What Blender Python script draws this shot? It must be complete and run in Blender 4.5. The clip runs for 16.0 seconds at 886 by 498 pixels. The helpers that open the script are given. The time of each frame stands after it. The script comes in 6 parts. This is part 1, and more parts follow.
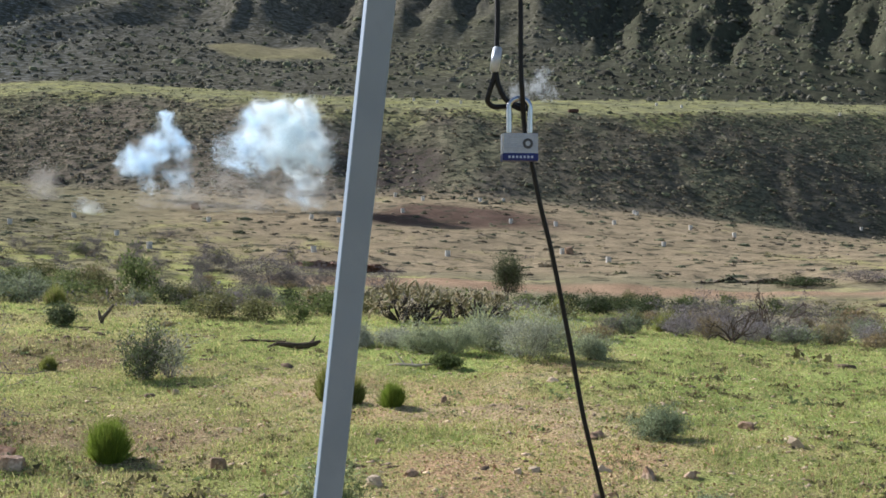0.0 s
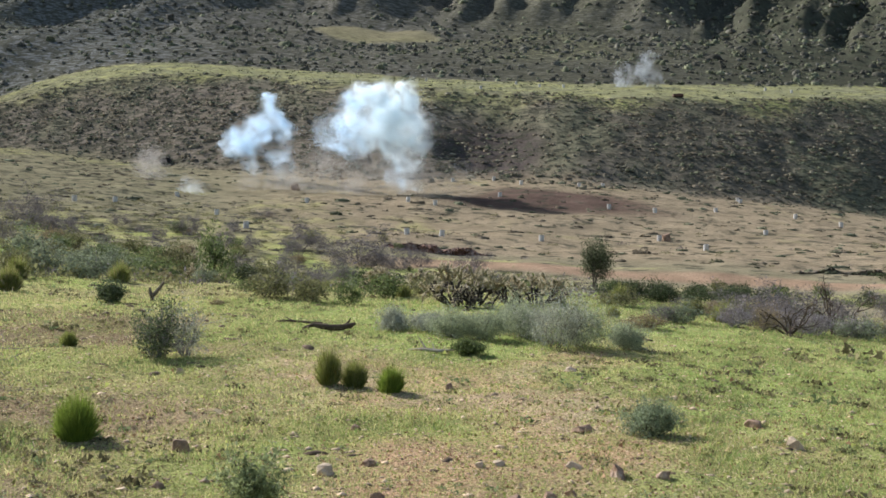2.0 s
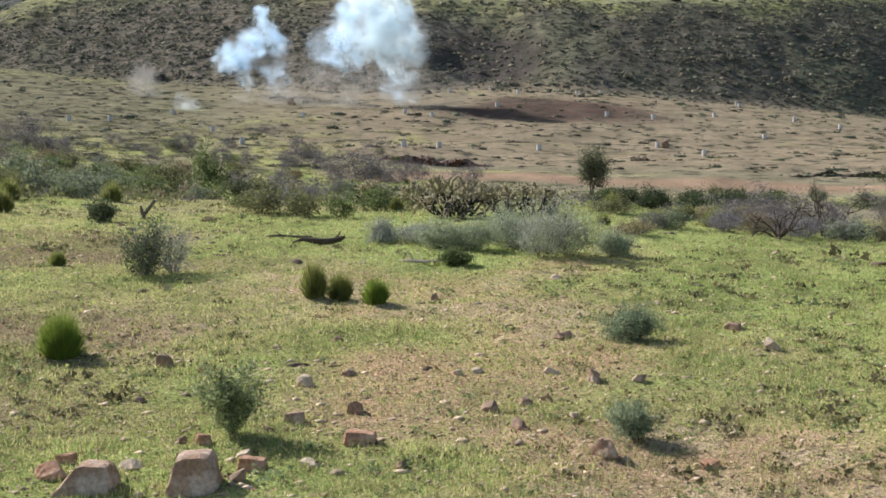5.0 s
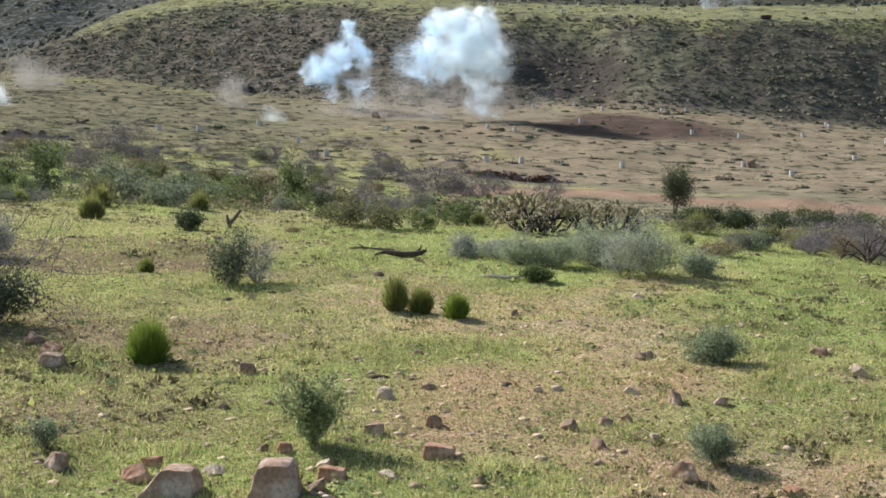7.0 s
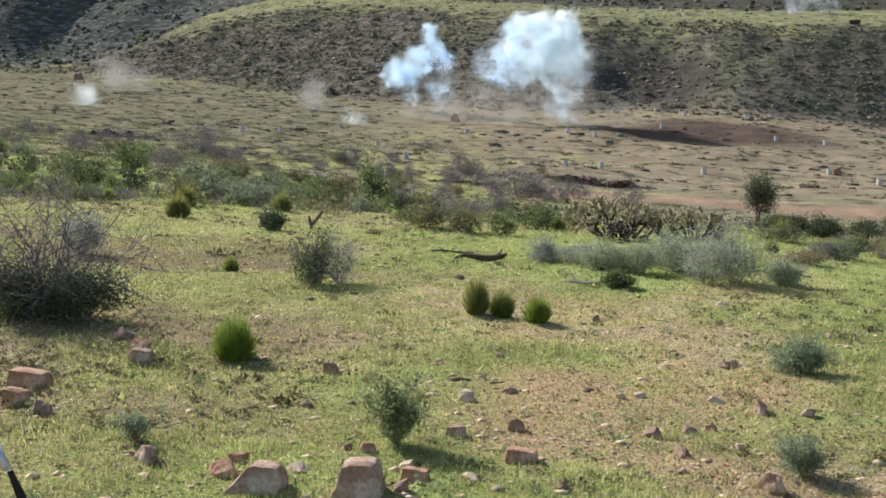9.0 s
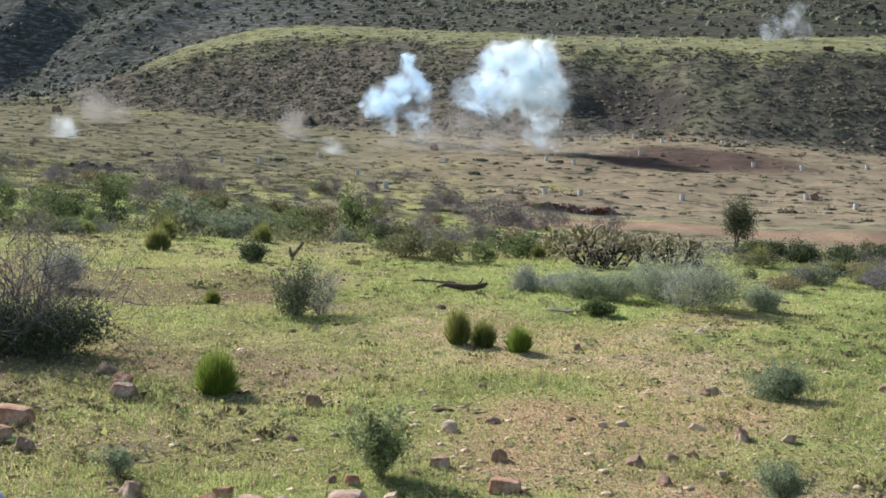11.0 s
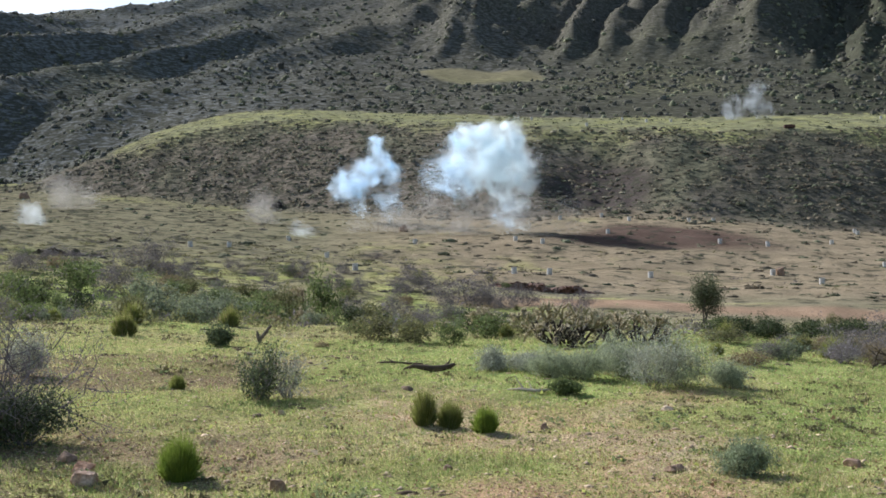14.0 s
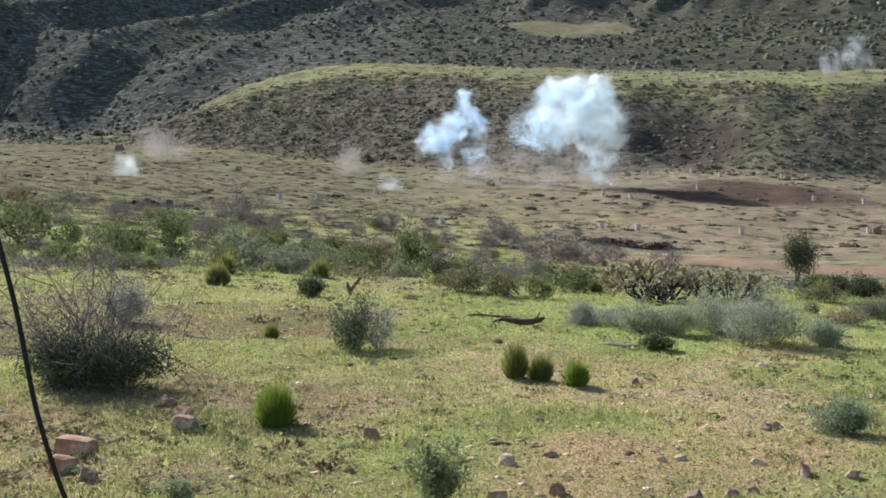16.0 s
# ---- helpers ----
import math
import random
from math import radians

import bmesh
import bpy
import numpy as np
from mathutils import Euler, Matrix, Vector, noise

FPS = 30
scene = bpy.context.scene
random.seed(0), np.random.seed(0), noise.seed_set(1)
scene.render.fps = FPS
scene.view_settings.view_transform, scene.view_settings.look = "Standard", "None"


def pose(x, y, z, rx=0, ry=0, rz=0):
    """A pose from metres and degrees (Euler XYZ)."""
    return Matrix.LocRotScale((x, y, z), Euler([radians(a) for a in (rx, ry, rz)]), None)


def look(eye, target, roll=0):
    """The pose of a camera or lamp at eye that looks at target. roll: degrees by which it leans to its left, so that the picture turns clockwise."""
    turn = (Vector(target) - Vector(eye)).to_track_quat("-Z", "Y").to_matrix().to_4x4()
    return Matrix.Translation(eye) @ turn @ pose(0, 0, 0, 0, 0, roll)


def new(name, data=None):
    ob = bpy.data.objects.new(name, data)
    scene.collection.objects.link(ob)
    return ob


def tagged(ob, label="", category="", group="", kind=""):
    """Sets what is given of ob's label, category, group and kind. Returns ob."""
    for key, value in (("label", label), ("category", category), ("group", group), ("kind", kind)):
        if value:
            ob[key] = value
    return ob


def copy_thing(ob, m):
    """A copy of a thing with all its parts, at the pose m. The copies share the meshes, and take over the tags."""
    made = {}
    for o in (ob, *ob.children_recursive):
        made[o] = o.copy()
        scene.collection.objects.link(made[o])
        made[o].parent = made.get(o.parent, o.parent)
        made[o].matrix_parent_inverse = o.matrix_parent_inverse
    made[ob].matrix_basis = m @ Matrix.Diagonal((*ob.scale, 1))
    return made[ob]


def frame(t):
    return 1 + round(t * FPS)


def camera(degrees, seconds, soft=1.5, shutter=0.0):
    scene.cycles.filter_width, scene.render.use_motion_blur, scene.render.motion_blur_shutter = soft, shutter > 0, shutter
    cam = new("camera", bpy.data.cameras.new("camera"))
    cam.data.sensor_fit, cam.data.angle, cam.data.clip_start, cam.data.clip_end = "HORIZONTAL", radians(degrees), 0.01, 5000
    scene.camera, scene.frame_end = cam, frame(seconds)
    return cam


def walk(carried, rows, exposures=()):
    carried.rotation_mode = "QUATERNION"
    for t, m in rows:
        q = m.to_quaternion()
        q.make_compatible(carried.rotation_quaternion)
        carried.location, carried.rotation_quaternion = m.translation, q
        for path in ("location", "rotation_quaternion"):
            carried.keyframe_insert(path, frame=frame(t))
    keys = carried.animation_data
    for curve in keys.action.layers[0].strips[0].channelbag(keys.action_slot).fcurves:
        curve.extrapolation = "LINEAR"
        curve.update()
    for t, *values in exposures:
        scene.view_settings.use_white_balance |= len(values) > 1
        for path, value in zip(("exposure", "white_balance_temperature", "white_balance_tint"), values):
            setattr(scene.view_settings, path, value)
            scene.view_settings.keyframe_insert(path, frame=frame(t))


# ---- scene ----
# seconds, eye, and yaw (to the left), pitch (up) and roll in degrees
PATH = [
    (0, 0.000, 0.000, 1.500, -0.01, 0.06, -0.00),
    (0.1, 0.036, 0.019, 1.497, -0.34, -0.62, -0.78),
    (0.5, 0.279, 0.033, 1.485, 1.72, -0.70, 1.13),
    (0.7, 0.388, 0.118, 1.486, 1.86, -1.61, 1.74),
    (0.9, 0.483, 0.162, 1.482, 1.53, -2.41, 0.17),
    (1, 0.527, 0.177, 1.480, 0.55, -2.88, -0.09),
    (1.1, 0.566, 0.198, 1.477, 0.16, -2.64, 0.27),
    (1.3, 0.649, 0.261, 1.455, -1.21, -1.94, 2.85),
    (1.5, 0.704, 0.329, 1.507, -1.26, -3.90, 4.45),
    (1.7, 0.781, 0.351, 1.511, 0.76, -2.68, 1.71),
    (2, 0.878, 0.350, 1.497, 5.20, -0.79, 1.02),
    (2.3, 0.989, 0.343, 1.518, 7.76, -2.65, 1.92),
    (2.5, 1.042, 0.329, 1.485, 6.98, -3.31, 1.05),
    (3, 1.032, 0.333, 1.499, 6.13, -4.64, -0.91),
    (3.2, 1.032, 0.346, 1.495, 5.07, -4.71, -0.87),
    (5.5, 1.042, 0.340, 1.492, 5.58, -5.28, 0.05),
    (6, 1.031, 0.334, 1.498, 6.90, -4.97, 0.43),
    (6.5, 1.025, 0.325, 1.497, 8.74, -4.73, 0.66),
    (7, 1.026, 0.321, 1.499, 9.22, -4.49, 0.72),
    (7.5, 1.013, 0.314, 1.499, 9.80, -4.48, 0.80),
    (8, 0.993, 0.311, 1.499, 11.26, -4.40, 1.20),
    (8.5, 0.988, 0.307, 1.495, 12.72, -4.51, 1.38),
    (9, 0.985, 0.301, 1.498, 13.09, -4.38, 1.36),
    (9.2, 0.989, 0.296, 1.501, 12.80, -4.08, 1.44),
    (11.3, 0.989, 0.252, 1.520, 12.14, -2.41, 0.82),
    (11.5, 0.998, 0.254, 1.510, 12.23, -1.99, 0.74),
    (12, 1.009, 0.265, 1.526, 12.31, -2.44, 0.16),
    (12.5, 1.046, 0.238, 1.541, 12.74, 0.25, -0.77),
    (13, 1.061, 0.234, 1.527, 11.40, 0.69, -0.32),
    (13.5, 1.061, 0.216, 1.522, 10.89, 1.06, -0.47),
    (14, 1.056, 0.211, 1.524, 10.69, 1.12, -0.07),
    (14.5, 1.064, 0.217, 1.521, 10.02, 1.02, 0.05),
    (15, 1.010, 0.239, 1.495, 10.89, -1.38, 0.75),
    (15.5, 1.005, 0.228, 1.521, 12.77, -1.29, 0.41),
    (16, 0.997, 0.215, 1.507, 14.99, -1.19, 0.54),
]


def aimed(x, y, z, yaw, pitch, roll):
    a, b = radians(yaw), radians(pitch)
    ahead = Vector((-math.sin(a) * math.cos(b), math.cos(a) * math.cos(b), math.sin(b)))
    eye = Vector((x, y, z))
    return look(eye, eye + 2 * ahead, roll)


cam = camera(42.37, 16.0, soft=1.65)
# the camera darkens and cools its picture a little towards the end
LIGHTNESS = [(0, 0.61, 6500, 10), (0.5, 0.67, 6480, 10), (1.2, 0.67, 6500, 10), (1.6, 0.66, 6500, 10), (2.5, 0.66, 6500, 10), (9.2, 0.68, 6480, 10), (12.0, 0.70, 6320, 10), (13.4, 0.66, 6280, 10), (14.0, 0.57, 6260, 10), (15.0, 0.56, 6320, 10), (16.0, 0.66, 6380, 10)]
walk(cam, [(row[0], aimed(*row[1:])) for row in PATH], LIGHTNESS)

# ---------------------------------------------------------------- light
SUN_DIR = Vector((-0.83, 0.56, 0.0)).normalized() * math.cos(radians(33)) + Vector((0, 0, math.sin(radians(33))))
world = bpy.data.worlds.new("world")
scene.world = world
world.use_nodes = True
sky = world.node_tree.nodes.new("ShaderNodeTexSky")
sky.sky_type = "NISHITA"
sky.sun_disc = False
sky.sun_elevation = radians(33)
sky.sun_rotation = math.atan2(SUN_DIR.x, SUN_DIR.y)
sky.air_density, sky.dust_density, sky.ozone_density = 1.0, 1.2, 1.0
backdrop = world.node_tree.nodes["Background"]
backdrop.inputs["Strength"].default_value = 0.1
world.node_tree.links.new(sky.outputs[0], backdrop.inputs["Color"])
sun = new("sun", bpy.data.lights.new("sun", "SUN"))
sun.data.energy, sun.data.angle, sun.data.color = 5.0, radians(0.53), (0.955, 0.955, 0.975)
sun.matrix_world = look((0, 0, 60), Vector((0, 0, 60)) - SUN_DIR)

# terrain begin
# Everything lies on one sheet, told in polar form about the camera's stand: azimuth (degrees, to the right
# of +y) and distance.
CX, CY, EYE = 0.9, 0.25, 1.5
SLOPE = 0.46  # of the bank


def hash01(ix, iy, seed):
    n = (ix.astype(np.int64) * 374761393 + iy.astype(np.int64) * 668265263 + seed * 1442695041) & 0xFFFFFFFF
    n = ((n ^ (n >> 13)) * 1274126177) & 0xFFFFFFFF
    return ((n ^ (n >> 16)) & 0xFFFFFF) / float(0xFFFFFF)


def vnoise(x, y, seed=0):
    """Smooth noise from -1 to 1."""
    x, y = np.asarray(x, float), np.asarray(y, float)
    ix, iy = np.floor(x), np.floor(y)
    fx, fy = x - ix, y - iy
    fx, fy = fx * fx * fx * (fx * (fx * 6 - 15) + 10), fy * fy * fy * (fy * (fy * 6 - 15) + 10)
    a, b = hash01(ix, iy, seed), hash01(ix + 1, iy, seed)
    c, d = hash01(ix, iy + 1, seed), hash01(ix + 1, iy + 1, seed)
    return 2 * ((a * (1 - fx) + b * fx) * (1 - fy) + (c * (1 - fx) + d * fx) * fy) - 1


def fbm(x, y, seed=0, octaves=4):
    total, amp = 0.0, 1.0
    for n in range(octaves):
        total = total + amp * vnoise(np.asarray(x) * 2**n, np.asarray(y) * 2**n, seed + 17 * n)
        amp *= 0.5
    return total


def ridged(x, y, seed=0, octaves=4):
    total, amp = 0.0, 1.0
    for n in range(octaves):
        total = total + amp * (1 - 2 * np.sqrt(0.012 + vnoise(np.asarray(x) * 2**n, np.asarray(y) * 2**n, seed + 31 * n) ** 2))
        amp *= 0.5
    return total


def smooth(e0, e1, v):
    t = np.clip((v - e0) / (e1 - e0), 0, 1)
    return t * t * (3 - 2 * t)


AZ = [-60, -45, -31, -28.5, -26, -23.4, -20.8, -18, -10, -4, 1.6, 11, 21, 40, 60]
FOOT_EL = [3.0, 3.6, 3.7, 3.9, 3.7, 3.45, 3.16, 3.0, 2.6, 2.85, 2.6, 1.75, 0.4, 0.0, 0.0]
TOP_EL = [3.4, 3.9, 4.0, 5.0, 6.1, 6.85, 7.35, 7.6, 7.4, 7.15, 6.95, 6.7, 6.4, 6.0, 5.0]
BACK_EL = [3.9, 4.2, 4.3, 5.2, 6.35, 7.2, 7.85, 8.0, 7.85, 7.6, 7.5, 7.4, 6.9, 6.4, 5.4]


# spurs of the east hills (azimuth, share of their height) and ridges of the west hills (distance, metres)
SPUR_AZ = [-18, -13, -9.9, -6.8, -5.2, -3.9, -2.7, -1.8, -0.9, 0.3, 1.7, 3.3, 4.1, 5.4, 8.0, 8.8, 10.3, 11.2, 12.5, 14.6, 17, 19.6, 22, 25, 29]
SPUR_UP = [0.3, 0.5, 0.85, 0.1, 0.1, 0.5, 0.02, 0.48, 0.18, 0.58, 0.05, 0.6, 0.35, 0.85, 0.0, -0.1, 0.45, 0.3, 0.65, 0.05, 0.5, 0.25, 0.6, 0.1, 0.5]
RIDGE_AT = [240, 286, 314, 350, 376, 412, 442, 482, 508, 560]
RIDGE_UP = [0, -4.5, 5, -3.5, 6, -4, 7, -5, 7, 0]


def tand(a):
    return np.tan(np.radians(a))


def even(az, values, at=AZ):
    """The values over azimuth, rounded at their bends."""
    return sum(np.interp(np.asarray(az) + d, at, values) for d in (-2.0, -1.0, 0.0, 1.0, 2.0)) / 5


def foot_at(az):
    """How far off the bank's foot lies: it bulges towards the stand."""
    return 149 + 0.068 * (np.clip(az, -40, 40) + 1) ** 2


def rings(az):
    """Distances and heights of the sheet's bends at each azimuth, from near to far."""
    az = np.asarray(az, float)

    def over(values, at=AZ):
        return even(az, values, at)

    left = smooth(-8, -32, az)
    right = smooth(2, 16, az)
    zero = 0 * az
    out = [(zero, zero), (zero + 6.5, zero), (zero + 8, 0.04 - 0.02 * right), (zero + 11, 0.14 + 0.04 * left - 0.1 * right)]
    out += [(zero + 16, 0.19 + 0.2 * left - 0.15 * right), (zero + 25, 0.22 + 0.33 * left - 0.45 * right), (zero + 34, -0.25 + 0.6 * left - 0.5 * right)]
    out += [(zero + 48, -0.95 + 2.1 * left - 0.2 * right)]
    cols = [-45, -31, -21, -10, 1.6, 11, 21, 40]
    for r, els in ((62, [1.0, 0.5, -1.2, -2.0, -2.6, -2.6, -2.6, -2.6]), (76, [1.2, 0.9, -0.4, -1.0, -1.35, -1.6, -1.7, -1.7]),
                   (105, [1.8, 1.5, 0.8, 0.4, -0.1, -0.4, -0.6, -0.6])):
        out.append((zero + r, EYE + r * tand(over(els, cols))))
    foot_r, foot, top, back = foot_at(az), tand(over(FOOT_EL)), tand(over(TOP_EL)), tand(over(BACK_EL))
    top_r = foot_r * (SLOPE - foot) / (SLOPE - top)
    out.append((foot_r, EYE + foot_r * foot))
    out.append((top_r, EYE + top_r * top))
    back_r = top_r + 42
    out.append((back_r, EYE + back_r * back))
    inside = smooth(-70, -45, az) * smooth(62, 40, az)
    for r, els in ((330, [9.0, 9.2, 9.8, 10.0, 9.9, 9.6, 9.3]), (430, [11.4, 11.4, 12.2, 12.6, 13.2, 13.4, 13.0]),
                   (540, [11.4, 11.4, 13.2, 14.6, 16.5, 17.0, 16.5]), (760, [11.7, 11.8, 13.4, 14.2, 14.5, 14.5, 14.0])):
        el = over(els, [-45, -31, -21, -10, 1.6, 11, 21])
        out.append((zero + r, EYE + r * tand(el * (0.25 + 0.75 * inside))))
    out.append((zero + 1100, 90 + zero))
    out.append((zero + 3000, 40 + zero))
    return out


def bank(az):
    """The distances of the bank's foot and lip."""
    foot_r, foot, top = foot_at(az), tand(even(az, FOOT_EL)), tand(even(az, TOP_EL))
    return foot_r, foot_r * (SLOPE - foot) / (SLOPE - top)


def height(x, y):
    """The ground's height over the plan."""
    x, y = np.asarray(x, float), np.asarray(y, float)
    r, az = np.hypot(x - CX, y - CY), np.degrees(np.arctan2(x - CX, y - CY))
    marks = rings(az)
    front = smooth(95, 62, np.abs(az))
    z = np.zeros_like(r)
    for (r0, z0), (r1, z1) in zip(marks, marks[1:]):
        t = np.clip((r - r0) / (r1 - r0), 0, 1)
        z = np.where((r >= r0), z0 + (z1 - z0) * t, z)
    z = z * front
    # soil and tussocks, the wash's banks, gullies in the hills
    z = z + 0.035 * fbm(x * 0.5, y * 0.5, 3, 2) * smooth(1, 6, r) + 0.012 * fbm(x * 1.4, y * 1.4, 4, 1)
    z = z + 0.35 * fbm(x * 0.09, y * 0.09, 5, 4) * smooth(24, 60, r) * (1 - 0.5 * smooth(120, 160, r))
    foot_r = foot_at(az)
    wobble = fbm(x * 0.09, y * 0.09, 64, 3)
    face = smooth(foot_r - 4, foot_r + 6, r) * smooth(foot_r + 50, foot_r + 24, r)
    z = z + face * (0.25 * fbm(az * 0.25, r * 0.03, 8, 3) + 0.34 * fbm(x * 0.42, y * 0.42, 14, 3))
    hill = smooth(235, 330, r) * front
    z = z + hill * 3.0 * fbm(x * 0.016, y * 0.016, 9, 4)
    # worn spurs of the east hills, told by azimuth: steep lit west flanks, long shaded east ones
    wx = x + 9 * fbm(x * 0.016, y * 0.016, 31, 3)
    wy = y + 9 * fbm(x * 0.016, y * 0.016, 32, 3)
    east = smooth(-15, -10, az)
    near_hill = 50 * smooth(2, 9, az)
    bad = smooth(325 - near_hill, 425 - near_hill, r) * front * smooth(900, 650, r)
    u = az - (0.024 - 0.016 * smooth(2, 6, az)) * (r - 390) + 0.5 * fbm(x * 0.022, y * 0.022, 36, 3)
    crest = sum(np.interp(u + d, SPUR_AZ, SPUR_UP) for d in (-0.25, 0.0, 0.25)) / 3
    z = z + bad * east * (21 * (crest - 0.35) + 4.2 * ridged(u * 0.62, r * 0.006, 61, 4) + 1.6 * ridged(wx * 0.07, wy * 0.04, 62, 3))
    # oblique ridges of the west hills: the faces turned to the stand lie steep
    west = smooth(240, 300, r) * (1 - east) * front * smooth(900, 760, r)
    w = r - 9 * (az + 25) + 26 * fbm(x * 0.011, y * 0.011, 38, 3)
    z = z + west * (1 - 0.35 * smooth(-20, -14, az)) * (0.62 * (0.75 + 0.7 * fbm(x * 0.009, y * 0.009, 39, 2)) * np.interp(w, RIDGE_AT, RIDGE_UP) + 1.5 * ridged(wx * 0.022, wy * 0.014, 63, 3))
    # a slumped hollow in the bank's face, rills beside it
    hollow = smooth(-6.4, -3.6, az + 0.5 * wobble) * smooth(0.6, -2.6, az) * smooth(foot_r + 1, foot_r + 8, r) * smooth(foot_r + 36, foot_r + 22, r)
    z = z - 2.4 * hollow - face * 0.5 * (0.5 + 0.5 * ridged(az * 1.1 + 0.6 * wobble, r * 0.012, 65, 2)) * smooth(-18, -24, az)
    # crumbs of soil near the stand
    z = z + smooth(22, 13, r) * smooth(1.5, 3, r) * (0.010 * fbm(x * 5.5, y * 5.5, 66, 3) + (0.012 + 0.014 * smooth(7, 10, r)) * fbm(x * 1.8, y * 1.8, 67, 3))
    return z
# terrain end


def ground(x, y):
    return float(height(np.array([x]), np.array([y]))[0])

# ---------------------------------------------------------------- materials
def material(name, color, rough=0.9, metal=0.0, vary=0.25, scale=6.0, bump=0.3, bump_scale=40.0, island=0.0, translucent=0.0, attribute="", spec=0.3, detail=6.0, patch=None, patch_scale=2.0):
    """A surface of one base colour, mottled at two scales; patch: a second colour in blotches."""
    m = bpy.data.materials.new(name)
    m.use_nodes = True
    t = m.node_tree
    n, link = t.nodes, t.links.new
    bsdf = n["Principled BSDF"]
    bsdf.inputs["Roughness"].default_value, bsdf.inputs["Metallic"].default_value = rough, metal
    bsdf.inputs["Specular IOR Level"].default_value = spec
    geo = n.new("ShaderNodeNewGeometry")
    coords = n.new("ShaderNodeTexCoord")
    where = geo.outputs["Position"] if attribute else coords.outputs["Object"]

    def noise_at(s, det=detail, ro=0.6):
        tex = n.new("ShaderNodeTexNoise")
        tex.inputs["Scale"].default_value, tex.inputs["Detail"].default_value, tex.inputs["Roughness"].default_value = s, det, ro
        link(where, tex.inputs["Vector"])
        return tex.outputs["Fac"]

    def ranged(fac, a, b, lo=0.3, hi=0.7):
        r = n.new("ShaderNodeMapRange")
        r.inputs["From Min"].default_value, r.inputs["From Max"].default_value = lo, hi
        r.inputs["To Min"].default_value, r.inputs["To Max"].default_value = a, b
        link(fac, r.inputs["Value"])
        return r.outputs["Result"]

    def mixed(kind, fac, a, b):
        x = n.new("ShaderNodeMix")
        x.data_type, x.blend_type = "RGBA", kind
        for socket, value in ((x.inputs[0], fac), (x.inputs[6], a), (x.inputs[7], b)):
            if isinstance(value, (float, int)):
                socket.default_value = value
            elif isinstance(value, tuple):
                socket.default_value = (*value, 1)
            else:
                link(value, socket)
        return x.outputs[2]

    if attribute:
        at = n.new("ShaderNodeAttribute")
        at.attribute_name = attribute
        base = at.outputs["Color"]
    else:
        base = n.new("ShaderNodeRGB").outputs[0]
        base.default_value = (*color, 1)
    if patch:
        base = mixed("MIX", ranged(noise_at(patch_scale), 0, 1, 0.45, 0.6), base, patch)
    gain = n.new("ShaderNodeMath")
    gain.operation = "MULTIPLY"
    link(ranged(noise_at(scale), 1 - vary, 1 + vary), gain.inputs[0])
    link(ranged(noise_at(scale * 9), 1 - vary * 0.8, 1 + vary * 0.8), gain.inputs[1])
    value = gain.outputs[0]
    if island:
        g2 = n.new("ShaderNodeMath")
        g2.operation = "MULTIPLY"
        link(value, g2.inputs[0])
        link(ranged(geo.outputs["Random Per Island"], 1 - island, 1 + island, 0, 1), g2.inputs[1])
        value = g2.outputs[0]
    wrap = n.new("ShaderNodeCombineColor")
    for k in range(3):
        link(value, wrap.inputs[k])
    base = mixed("MULTIPLY", 1.0, base, wrap.outputs[0])
    link(base, bsdf.inputs["Base Color"])
    if bump:
        b = n.new("ShaderNodeBump")
        b.inputs["Strength"].default_value, b.inputs["Distance"].default_value = bump, 0.5 / bump_scale
        link(noise_at(bump_scale), b.inputs["Height"])
        link(b.outputs[0], bsdf.inputs["Normal"])
    if translucent:
        back, mix = n.new("ShaderNodeBsdfTranslucent"), n.new("ShaderNodeMixShader")
        mix.inputs[0].default_value = translucent
        link(base, back.inputs["Color"])
        link(bsdf.outputs[0], mix.inputs[1])
        link(back.outputs[0], mix.inputs[2])
        link(mix.outputs[0], n["Material Output"].inputs["Surface"])
    return m


